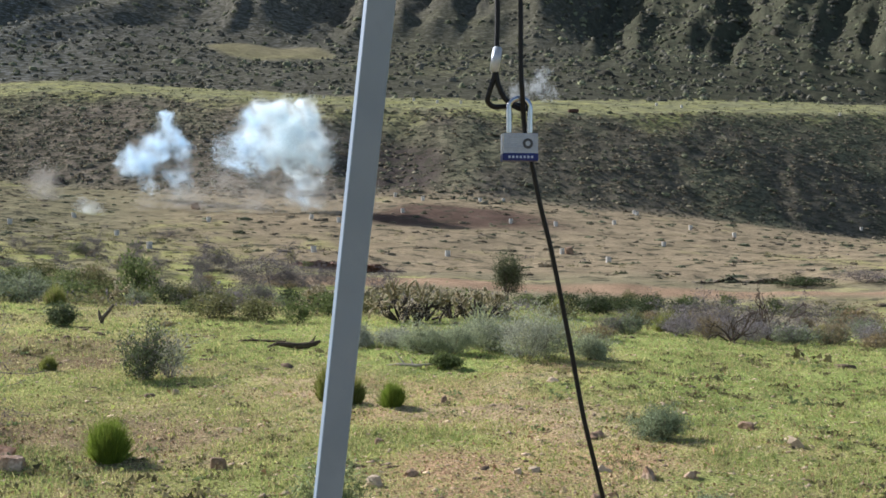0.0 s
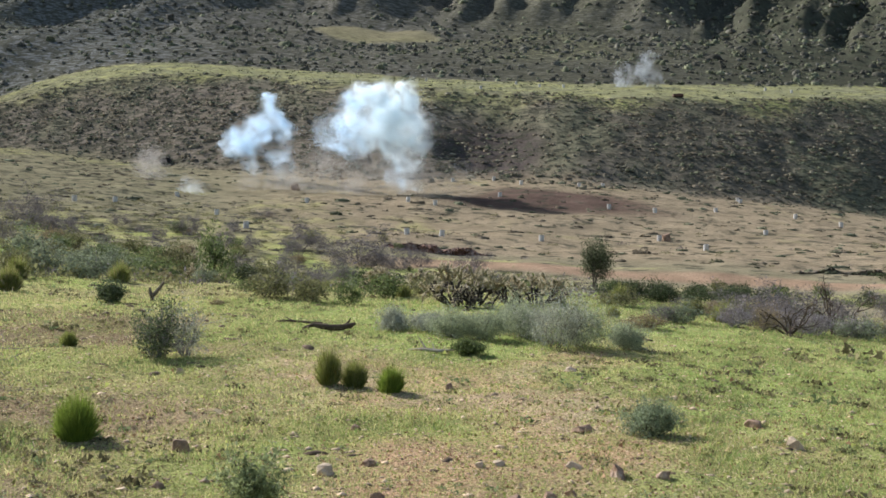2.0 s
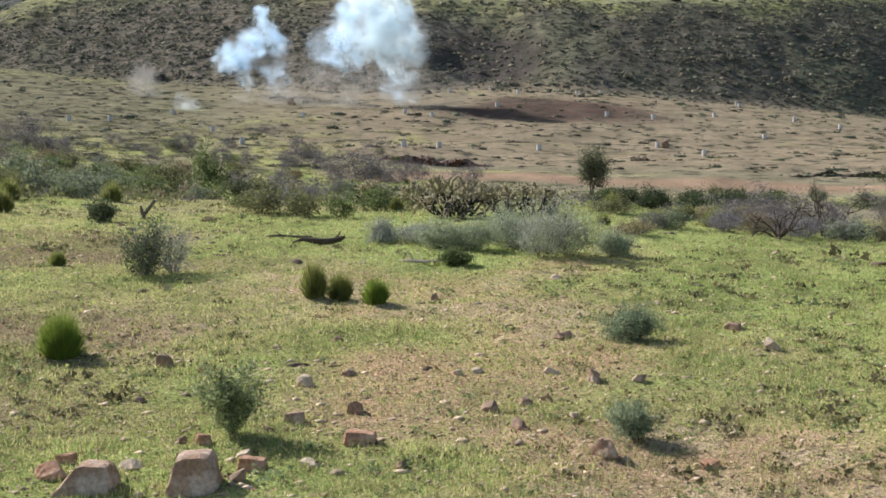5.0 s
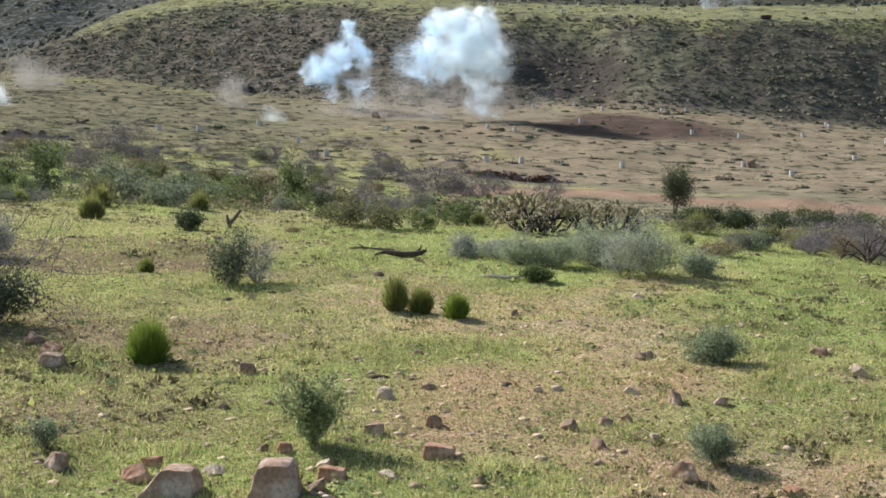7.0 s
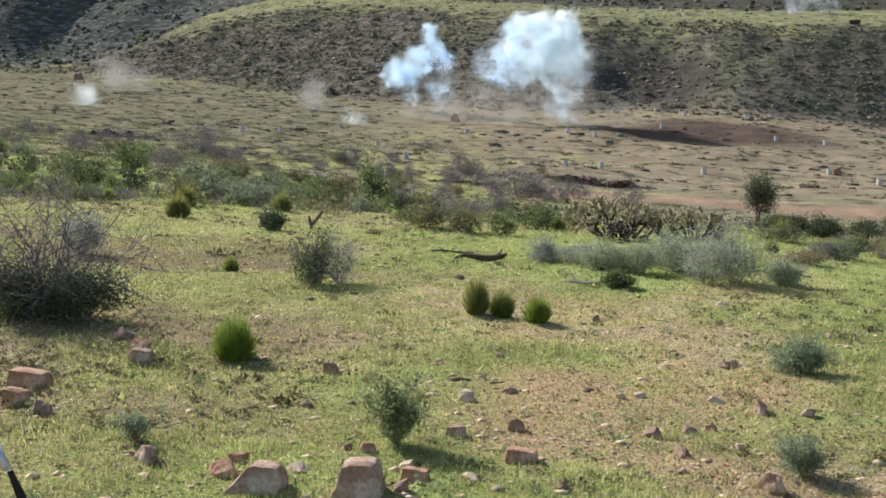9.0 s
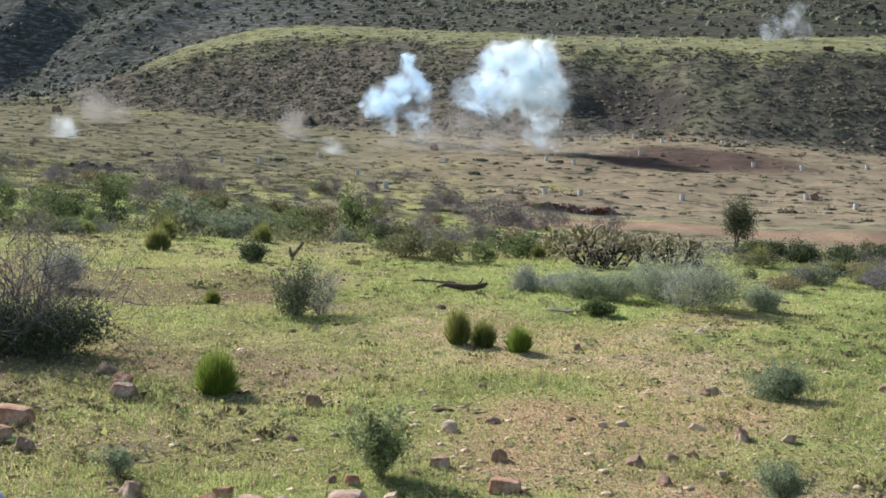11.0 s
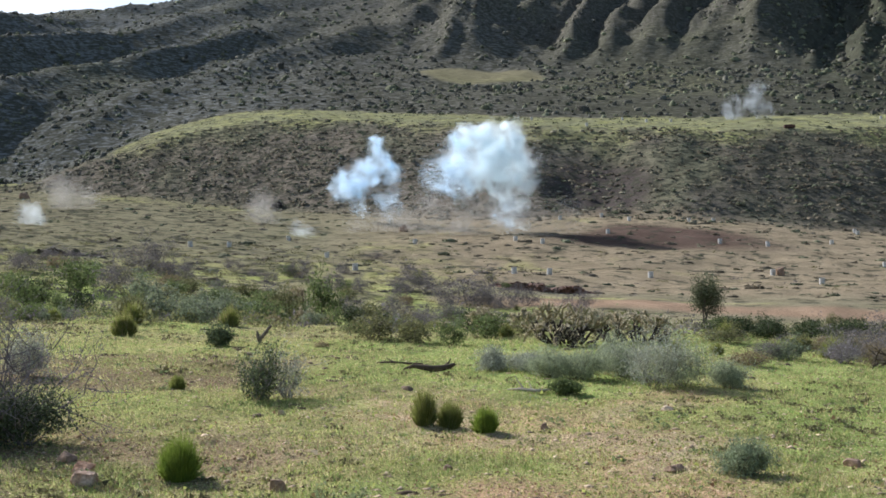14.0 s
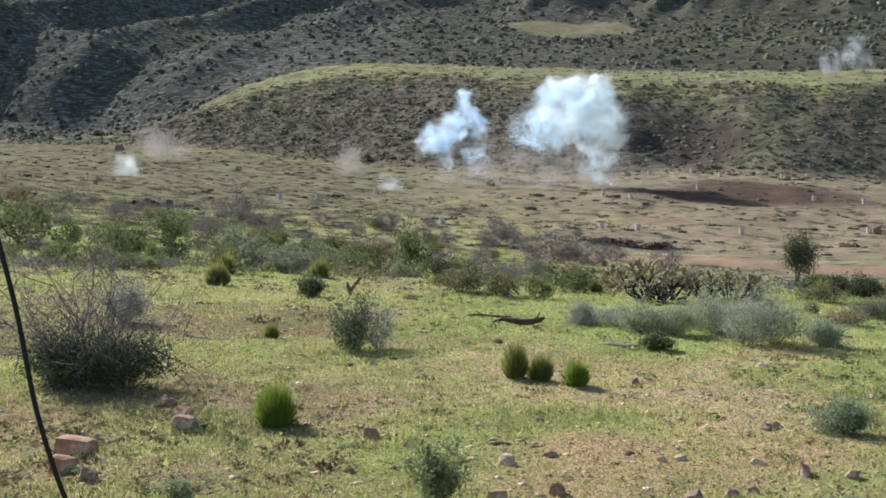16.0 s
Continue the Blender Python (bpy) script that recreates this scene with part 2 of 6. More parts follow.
def ground_material():
    """Soil and sparse growth: zone colours from the sheet, then mottling from tussock size down to grit."""
    m = material("earth", (0.2, 0.2, 0.2), vary=0.0, attribute="soil", bump=0.0, spec=0.0)
    t = m.node_tree
    n, link = t.nodes, t.links.new
    bsdf = n["Principled BSDF"]
    geo = n.new("ShaderNodeNewGeometry")

    def noise_at(s, det, ro=0.65):
        tex = n.new("ShaderNodeTexNoise")
        tex.inputs["Scale"].default_value, tex.inputs["Detail"].default_value, tex.inputs["Roughness"].default_value = s, det, ro
        link(geo.outputs["Position"], tex.inputs["Vector"])
        return tex.outputs["Fac"]

    def ranged(fac, a, b, lo, hi):
        r = n.new("ShaderNodeMapRange")
        for key, v in (("From Min", lo), ("From Max", hi), ("To Min", a), ("To Max", b)):
            r.inputs[key].default_value = v
        link(fac, r.inputs["Value"])
        return r.outputs["Result"]

    at = n.new("ShaderNodeAttribute")
    at.attribute_name = "soil"
    green = n.new("ShaderNodeAttribute")
    green.attribute_name = "growth"
    # sprouts: fine blotches of green whose cover follows the growth value
    add = n.new("ShaderNodeMath")
    add.operation = "ADD"
    link(noise_at(26.0, 9, 0.78), add.inputs[0])
    link(green.outputs["Fac"], add.inputs[1])
    cover = ranged(add.outputs[0], 0, 1, 0.97, 1.12)
    tone = n.new("ShaderNodeMix")
    tone.data_type = "RGBA"
    tone.inputs[6].default_value, tone.inputs[7].default_value = (0.225, 0.232, 0.08, 1), (0.40, 0.365, 0.15, 1)
    link(ranged(noise_at(1.3, 6), 0, 1, 0.3, 0.7), tone.inputs[0])
    cloth = n.new("ShaderNodeMix")
    cloth.data_type = "RGBA"
    link(cover, cloth.inputs[0])
    link(at.outputs["Color"], cloth.inputs[6])
    lush = n.new("ShaderNodeMix")
    lush.data_type = "RGBA"
    lush.inputs[7].default_value = (0.228, 0.285, 0.085, 1)
    link(ranged(green.outputs["Fac"], 0, 0.75, 0.56, 0.74), lush.inputs[0])
    link(tone.outputs[2], lush.inputs[6])
    link(lush.outputs[2], cloth.inputs[7])
    shade = n.new("ShaderNodeMath")
    shade.operation = "MULTIPLY"
    link(ranged(noise_at(0.35, 8), 0.72, 1.28, 0.3, 0.7), shade.inputs[0])
    link(ranged(noise_at(42.0, 8, 0.8), 0.30, 1.85, 0.34, 0.66), shade.inputs[1])
    wrap = n.new("ShaderNodeCombineColor")
    for k in range(3):
        link(shade.outputs[0], wrap.inputs[k])
    # far scrub: dark clumps of the size of bushes
    far = n.new("ShaderNodeAttribute")
    far.attribute_name = "scrub"
    sum_ = n.new("ShaderNodeMath")
    sum_.operation = "ADD"
    rows_ = n.new("ShaderNodeMapping")
    rows_.inputs["Scale"].default_value = (0.7, 0.7, 2.4)
    link(geo.outputs["Position"], rows_.inputs["Vector"])
    mottle = n.new("ShaderNodeTexNoise")
    mottle.inputs["Scale"].default_value, mottle.inputs["Detail"].default_value, mottle.inputs["Roughness"].default_value = 0.75, 6, 0.72
    link(rows_.outputs[0], mottle.inputs["Vector"])
    link(ranged(mottle.outputs["Fac"], 0, 1, 0.36, 0.64), sum_.inputs[0])
    link(far.outputs["Fac"], sum_.inputs[1])
    bush = n.new("ShaderNodeMix")
    bush.data_type = "RGBA"
    bush.inputs[7].default_value = (0.062, 0.060, 0.042, 1)
    link(ranged(sum_.outputs[0], 0, 0.9, 0.92, 1.14), bush.inputs[0])
    link(cloth.outputs[2], bush.inputs[6])
    mul = n.new("ShaderNodeMix")
    mul.data_type, mul.blend_type = "RGBA", "MULTIPLY"
    mul.inputs[0].default_value = 1.0
    link(bush.outputs[2], mul.inputs[6])
    link(wrap.outputs[0], mul.inputs[7])
    link(mul.outputs[2], bsdf.inputs["Base Color"])
    b1, b2 = n.new("ShaderNodeBump"), n.new("ShaderNodeBump")
    b1.inputs["Strength"].default_value, b1.inputs["Distance"].default_value = 1.0, 0.03
    b2.inputs["Distance"].default_value = 1.0
    link(ranged(far.outputs["Fac"], 0.0, 0.45, 0.1, 0.42), b2.inputs["Strength"])
    link(noise_at(34.0, 7, 0.7), b1.inputs["Height"])
    link(noise_at(0.45, 7), b2.inputs["Height"])
    b3 = n.new("ShaderNodeBump")
    b3.inputs["Distance"].default_value = 0.09
    link(ranged(far.outputs["Fac"], 0.55, 0.0, 0.0, 0.3), b3.inputs["Strength"])
    link(noise_at(6.0, 5, 0.6), b3.inputs["Height"])
    link(b2.outputs[0], b3.inputs["Normal"])
    link(b3.outputs[0], b1.inputs["Normal"])
    link(b1.outputs[0], bsdf.inputs["Normal"])
    return m


EARTH = ground_material()
STONE = material("stone", (0.37, 0.235, 0.155), 0.88, vary=0.4, scale=6, bump=0.8, bump_scale=24, spec=0.1, patch=(0.42, 0.32, 0.25), patch_scale=6)
RED_STONE = material("red_stone", (0.38, 0.205, 0.12), 0.88, spec=0.1, vary=0.35, scale=6, bump=0.6, bump_scale=30, patch=(0.42, 0.28, 0.19), patch_scale=8)
PALE_STONE = material("pale_stone", (0.48, 0.365, 0.25), 0.85, vary=0.25, scale=8, bump=0.5, bump_scale=30)
DARK_STONE = material("dark_stone", (0.27, 0.175, 0.115), 0.9, vary=0.35, scale=4, bump=0.6, bump_scale=20)
STRAW = material("straw", (0.62, 0.50, 0.33), 0.8, vary=0.2, scale=1.0, island=0.45, bump=0, translucent=0.3, spec=0.1)
CRUMB = material("crumb", (0.34, 0.20, 0.12), 0.95, vary=0.25, scale=1.5, island=0.5, bump=0, spec=0.05)
SEEDLING = material("seedling", (0.30, 0.32, 0.095), 0.7, vary=0.25, scale=1.0, island=0.45, bump=0, translucent=0.45, spec=0.1)
CLOD = material("clod", (0.13, 0.092, 0.062), 0.95, vary=0.35, scale=10, island=0.3, bump=0.5, bump_scale=60, spec=0.1)
PEBBLE = material("pebble", (0.47, 0.35, 0.24), 0.9, vary=0.2, island=0.5, bump=0, spec=0.1)
BLADE = material("blade", (0.45, 0.415, 0.185), 0.7, vary=0.25, scale=1.0, island=0.4, bump=0, translucent=0.5, spec=0.1)
LUSH = material("lush_blade", (0.275, 0.365, 0.11), 0.7, vary=0.25, scale=1.0, island=0.35, bump=0, translucent=0.4, spec=0.1)
DRYBLADE = material("dry_blade", (0.42, 0.34, 0.18), 0.8, vary=0.2, scale=1.0, island=0.4, bump=0, translucent=0.3, spec=0.1)
BRIGHT = material("bright_blade", (0.215, 0.285, 0.05), 0.6, vary=0.2, island=0.35, bump=0, translucent=0.5, spec=0.12)
OLIVE_BLADE = material("olive_blade", (0.23, 0.25, 0.07), 0.6, vary=0.2, island=0.35, bump=0, translucent=0.5, spec=0.12)
NEAR_SAGE = material("near_sage", (0.25, 0.295, 0.175), 0.8, vary=0.2, island=0.4, bump=0, translucent=0.3, spec=0.12)
LILAC_SPRIG = material("lilac_sprig", (0.285, 0.25, 0.245), 0.85, vary=0.2, island=0.4, bump=0, translucent=0.2, spec=0.12)
SAGE = material("sage_leaf", (0.33, 0.36, 0.23), 0.8, vary=0.2, island=0.4, bump=0, translucent=0.35, spec=0.12)
GREY_LEAF = material("grey_leaf", (0.39, 0.395, 0.31), 0.85, vary=0.2, island=0.4, bump=0, translucent=0.2, spec=0.12)
DRY_SPRIG = material("dry_sprig", (0.18, 0.156, 0.15), 0.85, vary=0.2, island=0.4, bump=0, translucent=0.2, spec=0.12)
WASH_SAGE = material("wash_sage", (0.205, 0.23, 0.145), 0.8, vary=0.2, island=0.4, bump=0, translucent=0.3, spec=0.12)
GREEN_LEAF = material("green_leaf", (0.125, 0.155, 0.058), 0.7, vary=0.2, island=0.45, bump=0, translucent=0.4, spec=0.12)
DARK_LEAF = material("dark_leaf", (0.06, 0.078, 0.032), 0.7, vary=0.2, island=0.45, bump=0, translucent=0.25, spec=0.12)
TREE_LEAF = material("tree_leaf", (0.105, 0.118, 0.062), 0.7, vary=0.2, island=0.45, bump=0, translucent=0.3, spec=0.12)
OLIVE_LEAF = material("olive_leaf", (0.17, 0.165, 0.075), 0.75, vary=0.2, island=0.45, bump=0, translucent=0.35, spec=0.12)
TAN_LEAF = material("tan_leaf", (0.27, 0.21, 0.12), 0.8, vary=0.2, island=0.4, bump=0, translucent=0.25, spec=0.12)
SCRUB = material("scrub_leaf", (0.125, 0.118, 0.092), 0.85, vary=0.2, scale=0.05, island=0.5, bump=0, translucent=0.15, spec=0.03)
RANGE_TUFT = material("range_tuft", (0.20, 0.165, 0.115), 0.85, vary=0.2, scale=0.05, island=0.4, bump=0, translucent=0.2, spec=0.03)
SCRUB_GREEN = material("scrub_green", (0.165, 0.17, 0.105), 0.85, vary=0.2, scale=0.05, island=0.5, bump=0, translucent=0.15, spec=0.03)
HERB = material("herb_leaf", (0.19, 0.235, 0.105), 0.7, vary=0.2, island=0.4, bump=0, translucent=0.4, spec=0.1)
HERB_BUSH = material("herb_bush", (0.25, 0.285, 0.135), 0.6, vary=0.2, island=0.45, bump=0, translucent=0.35, spec=0.12)
BANK_TUFT = material("bank_tuft", (0.27, 0.24, 0.165), 0.85, vary=0.2, scale=0.05, island=0.4, bump=0, translucent=0.2, spec=0.03)
BUSH_CORE = material("bush_core", (0.115, 0.138, 0.07), 0.7, vary=0.2, island=0.5, bump=0, translucent=0.2, spec=0.12)
TUSSOCK = material("tussock", (0.17, 0.15, 0.075), 0.85, vary=0.3, island=0.5, bump=0, translucent=0.2, spec=0.1)
BARK = material("bark", (0.13, 0.105, 0.085), 0.9, vary=0.3, scale=12, bump=0.5, bump_scale=60, spec=0.12)
GREY_TWIG = material("grey_twig", (0.22, 0.19, 0.19), 0.85, vary=0.25, island=0.3, scale=8, bump=0, spec=0.12)
SHADE_LEAF = material("shade_leaf", (0.085, 0.105, 0.055), 0.7, vary=0.2, island=0.5, bump=0, translucent=0.2, spec=0.1)
DARK_TWIG = material("dark_twig", (0.15, 0.13, 0.138), 0.85, vary=0.25, island=0.3, scale=8, bump=0, spec=0.12)
PALE_WOOD = material("pale_wood", (0.36, 0.31, 0.24), 0.85, vary=0.3, scale=10, bump=0.4, bump_scale=60, spec=0.12)
DEAD_WOOD = material("dead_wood", (0.085, 0.062, 0.045), 0.9, vary=0.4, scale=8, bump=0.6, bump_scale=50, spec=0.12)
CHOLLA_SKIN = material("cholla_skin", (0.29, 0.235, 0.135), 0.8, vary=0.4, scale=18, bump=0.8, bump_scale=60, patch=(0.21, 0.18, 0.09), patch_scale=7)
CHOLLA_DEAD = material("cholla_dead", (0.055, 0.042, 0.034), 0.9, vary=0.4, scale=12, bump=0.8, bump_scale=60)
SPINE = material("spine", (0.52, 0.44, 0.30), 0.7, vary=0.1, island=0.3, bump=0, translucent=0.3)
DRUM_WHITE = material("drum_white", (0.58, 0.56, 0.52), 0.6, vary=0.15, scale=2, bump=0.1, bump_scale=20, patch=(0.42, 0.36, 0.30), patch_scale=3)
RUST = material("rust", (0.10, 0.055, 0.04), 0.8, 0.3, vary=0.4, scale=3, bump=0.4, bump_scale=25)
RED_EARTH = material("red_earth", (0.20, 0.105, 0.068), 0.95, vary=0.4, scale=3, bump=0.6, bump_scale=12, patch=(0.13, 0.08, 0.058), patch_scale=1.5)
DARK_EARTH = material("dark_earth", (0.115, 0.088, 0.062), 0.95, vary=0.4, scale=3, bump=0.6, bump_scale=12, patch=(0.09, 0.085, 0.045), patch_scale=1.5)
CHAR = material("char", (0.028, 0.024, 0.022), 0.85, 0.2, vary=0.4, scale=3, bump=0.4, bump_scale=25)
POST_PAINT = material("post_paint", (0.205, 0.265, 0.35), 0.45, 0.0, vary=0.06, scale=4, bump=0.06, bump_scale=120, spec=0.5, patch=(0.185, 0.245, 0.33), patch_scale=9)
CABLE_BLACK = material("cable_black", (0.008, 0.008, 0.009), 0.5, 0.0, vary=0.2, scale=60, bump=0.35, bump_scale=500, spec=0.25)
ALUMINIUM = material("aluminium", (0.47, 0.50, 0.55), 0.45, 0.35, vary=0.12, scale=60, bump=0.15, bump_scale=300)
STEEL = material("steel", (0.36, 0.39, 0.45), 0.5, 0.55, vary=0.12, scale=80, bump=0.12, bump_scale=400)
CHROME = material("chrome", (0.42, 0.43, 0.46), 0.16, 1.0, vary=0.05, scale=80, bump=0)
BLUE_BAND = material("blue_band", (0.012, 0.022, 0.13), 0.45, vary=0.15, scale=60, bump=0.1, bump_scale=300)
BAND_MARK = material("band_mark", (0.35, 0.40, 0.55), 0.5, vary=0.1, bump=0)
DARK_MARK = material("dark_mark", (0.06, 0.06, 0.07), 0.5, vary=0.1, bump=0)
SMOKE_WHITE = material("smoke_white", (0.91, 0.975, 0.998), 1.0, vary=0.01, island=0.02, scale=0.3, bump=0, translucent=0.8, spec=0.0)
SMOKE_BLUE = material("smoke_blue", (0.72, 0.87, 0.99), 1.0, vary=0.03, island=0.04, scale=0.3, bump=0, translucent=0.8, spec=0.0)
SMOKE_GREY = material("smoke_grey", (0.62, 0.65, 0.68), 1.0, vary=0.05, island=0.08, scale=0.3, bump=0, translucent=0.5, spec=0.0)
DUST = material("dust", (0.60, 0.56, 0.51), 1.0, vary=0.08, island=0.1, scale=0.3, bump=0, translucent=0.5, spec=0.0)


# ---------------------------------------------------------------- mesh helpers
def mesh_object(name, verts, faces, mat, smooth_shade=False):
    me = bpy.data.meshes.new(name)
    verts = np.asarray(verts, np.float32).reshape(-1, 3)
    if isinstance(faces, np.ndarray):
        k = faces.shape[1]
        me.vertices.add(len(verts))
        me.vertices.foreach_set("co", verts.ravel())
        me.loops.add(faces.size)
        me.loops.foreach_set("vertex_index", faces.astype(np.int32).ravel())
        me.polygons.add(len(faces))
        me.polygons.foreach_set("loop_start", np.arange(0, faces.size, k, dtype=np.int32))
        me.update(calc_edges=True)
    else:
        me.from_pydata(verts.tolist(), [], faces)
    if smooth_shade:
        me.polygons.foreach_set("use_smooth", np.ones(len(me.polygons), bool))
    me.materials.append(mat)
    return new(name, me)


def part_mesh(name, verts, faces, mat, parent, label="", smooth_shade=False):
    ob = mesh_object(name, verts, faces, mat, smooth_shade)
    ob.parent = parent
    if label:
        ob["label"] = label
    return ob


def part(name, bm, mat, parent, label="", smooth_shade=False):
    me = bpy.data.meshes.new(name)
    bm.to_mesh(me)
    bm.free()
    if smooth_shade:
        me.polygons.foreach_set("use_smooth", np.ones(len(me.polygons), bool))
    me.materials.append(mat)
    ob = new(name, me)
    ob.parent = parent
    if label:
        ob["label"] = label
    return ob


def flakes(centres, sizes, rng, squash=0.6, up=None, three=False):
    """Small four-sided (or three-sided) leaves at the centres, turned every way (up: how far they stand upright)."""
    n = len(centres)
    d = rng.normal(size=(n, 3))
    if up is not None:
        d[:, 2] += up
    d /= np.linalg.norm(d, axis=1, keepdims=True)
    e = np.cross(d, rng.normal(size=(n, 3)))
    e /= np.linalg.norm(e, axis=1, keepdims=True)
    s = np.asarray(sizes).reshape(-1, 1) * np.ones((n, 1))
    if three:
        c = np.asarray(centres)
        return np.stack([c - d * s, c + e * s * squash + d * s * 0.4, c + d * s * 0.4 - e * s * squash], 1).reshape(-1, 3), np.arange(3 * n).reshape(-1, 3)
    c = np.asarray(centres)
    v = np.stack([c - d * s, c + e * s * squash, c + d * s, c - e * s * squash], 1).reshape(-1, 3)
    return v, np.arange(4 * n).reshape(-1, 4)


def blades(bases, tips, widths, rng, bend=0.15):
    """Narrow blades from bases to tips, bent once: three corners at the foot and middle, one at the tip."""
    n = len(bases)
    axis = tips - bases
    side = np.cross(axis, rng.normal(size=(n, 3)))
    side /= np.linalg.norm(side, axis=1, keepdims=True) + 1e-9
    w = np.asarray(widths).reshape(-1, 1)
    mid = bases + axis * 0.55 - np.c_[axis[:, :2] * bend, np.zeros(n)]
    v = np.stack([bases - side * w, bases + side * w, mid + side * w * 0.8, tips, mid - side * w * 0.8], 1).reshape(-1, 3)
    i = np.arange(n)[:, None] * 5
    return v, [tuple(q) for q in (i + np.array([[0, 1, 2, 3, 4]])).tolist()]


def tubes(paths, sides=4):
    """Tapered tubes along lists of (point, radius)."""
    verts, faces = [], []
    for path in paths:
        start = len(verts)
        for k, (p, r) in enumerate(path):
            p = Vector(p)
            a = Vector(path[min(k + 1, len(path) - 1)][0]) - Vector(path[max(k - 1, 0)][0])
            a = a.normalized() if a.length > 1e-9 else Vector((0, 0, 1))
            u = a.cross(Vector((0.31, 0.2, 0.93))).normalized()
            w = a.cross(u)
            for s in range(sides):
                g = 2 * math.pi * s / sides
                verts.append(p + (u * math.cos(g) + w * math.sin(g)) * r)
        for k in range(len(path) - 1):
            for s in range(sides):
                a, b = start + k * sides + s, start + k * sides + (s + 1) % sides
                faces.append((a, b, b + sides, a + sides))
        faces.append(tuple(start + s for s in reversed(range(sides))))
        faces.append(tuple(start + (len(path) - 1) * sides + s for s in range(sides)))
    return [tuple(v) for v in verts], faces


def box_bm(sx, sy, sz, centre=(0, 0, 0), bevel=0.0, segments=2):
    bm = bmesh.new()
    bmesh.ops.create_cube(bm, size=1, matrix=Matrix.Translation(centre) @ Matrix.Diagonal((sx, sy, sz, 1)))
    if bevel:
        bmesh.ops.bevel(bm, geom=bm.edges[:], offset=bevel, segments=segments, affect="EDGES", profile=0.5)
    return bm


# ---------------------------------------------------------------- the ground
def build_ground():
    fine = np.arange(-40, 27.01, 0.23)
    az = np.r_[np.arange(-178, -42, 4.0), fine, np.arange(32, 180, 4.0)]
    r = np.r_[0.002, np.geomspace(0.6, 4.2, 26), np.arange(4.25, 13.4, 0.05), np.geomspace(13.45, 140, 130), np.arange(142, 300, 2.2), np.arange(300, 560, 2.8), np.geomspace(563, 3000, 34)]
    a, rr = np.meshgrid(np.radians(az), r)
    x, y = CX + rr * np.sin(a), CY + rr * np.cos(a)
    z = height(x, y)
    n, k = len(az), len(r)
    verts = np.stack([x, y, z], -1).reshape(-1, 3)
    i, j = np.meshgrid(np.arange(k - 1), np.arange(n), indexing="ij")
    jn = (j + 1) % n
    faces = np.stack([i * n + j, i * n + jn, (i + 1) * n + jn, (i + 1) * n + j], -1).reshape(-1, 4)[:, ::-1]
    ob = mesh_object("ground", verts, faces, EARTH, True)
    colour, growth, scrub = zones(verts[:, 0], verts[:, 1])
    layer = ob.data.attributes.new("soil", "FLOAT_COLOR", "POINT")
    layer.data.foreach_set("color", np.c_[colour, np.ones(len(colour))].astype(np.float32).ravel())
    layer = ob.data.attributes.new("growth", "FLOAT", "POINT")
    layer.data.foreach_set("value", growth.astype(np.float32))
    layer = ob.data.attributes.new("scrub", "FLOAT", "POINT")
    layer.data.foreach_set("value", scrub.astype(np.float32))
    return tagged(ob, "open ground of tan soil, spring grass, a wash, a terrace bank and eroded hills", "ground", kind="structure")


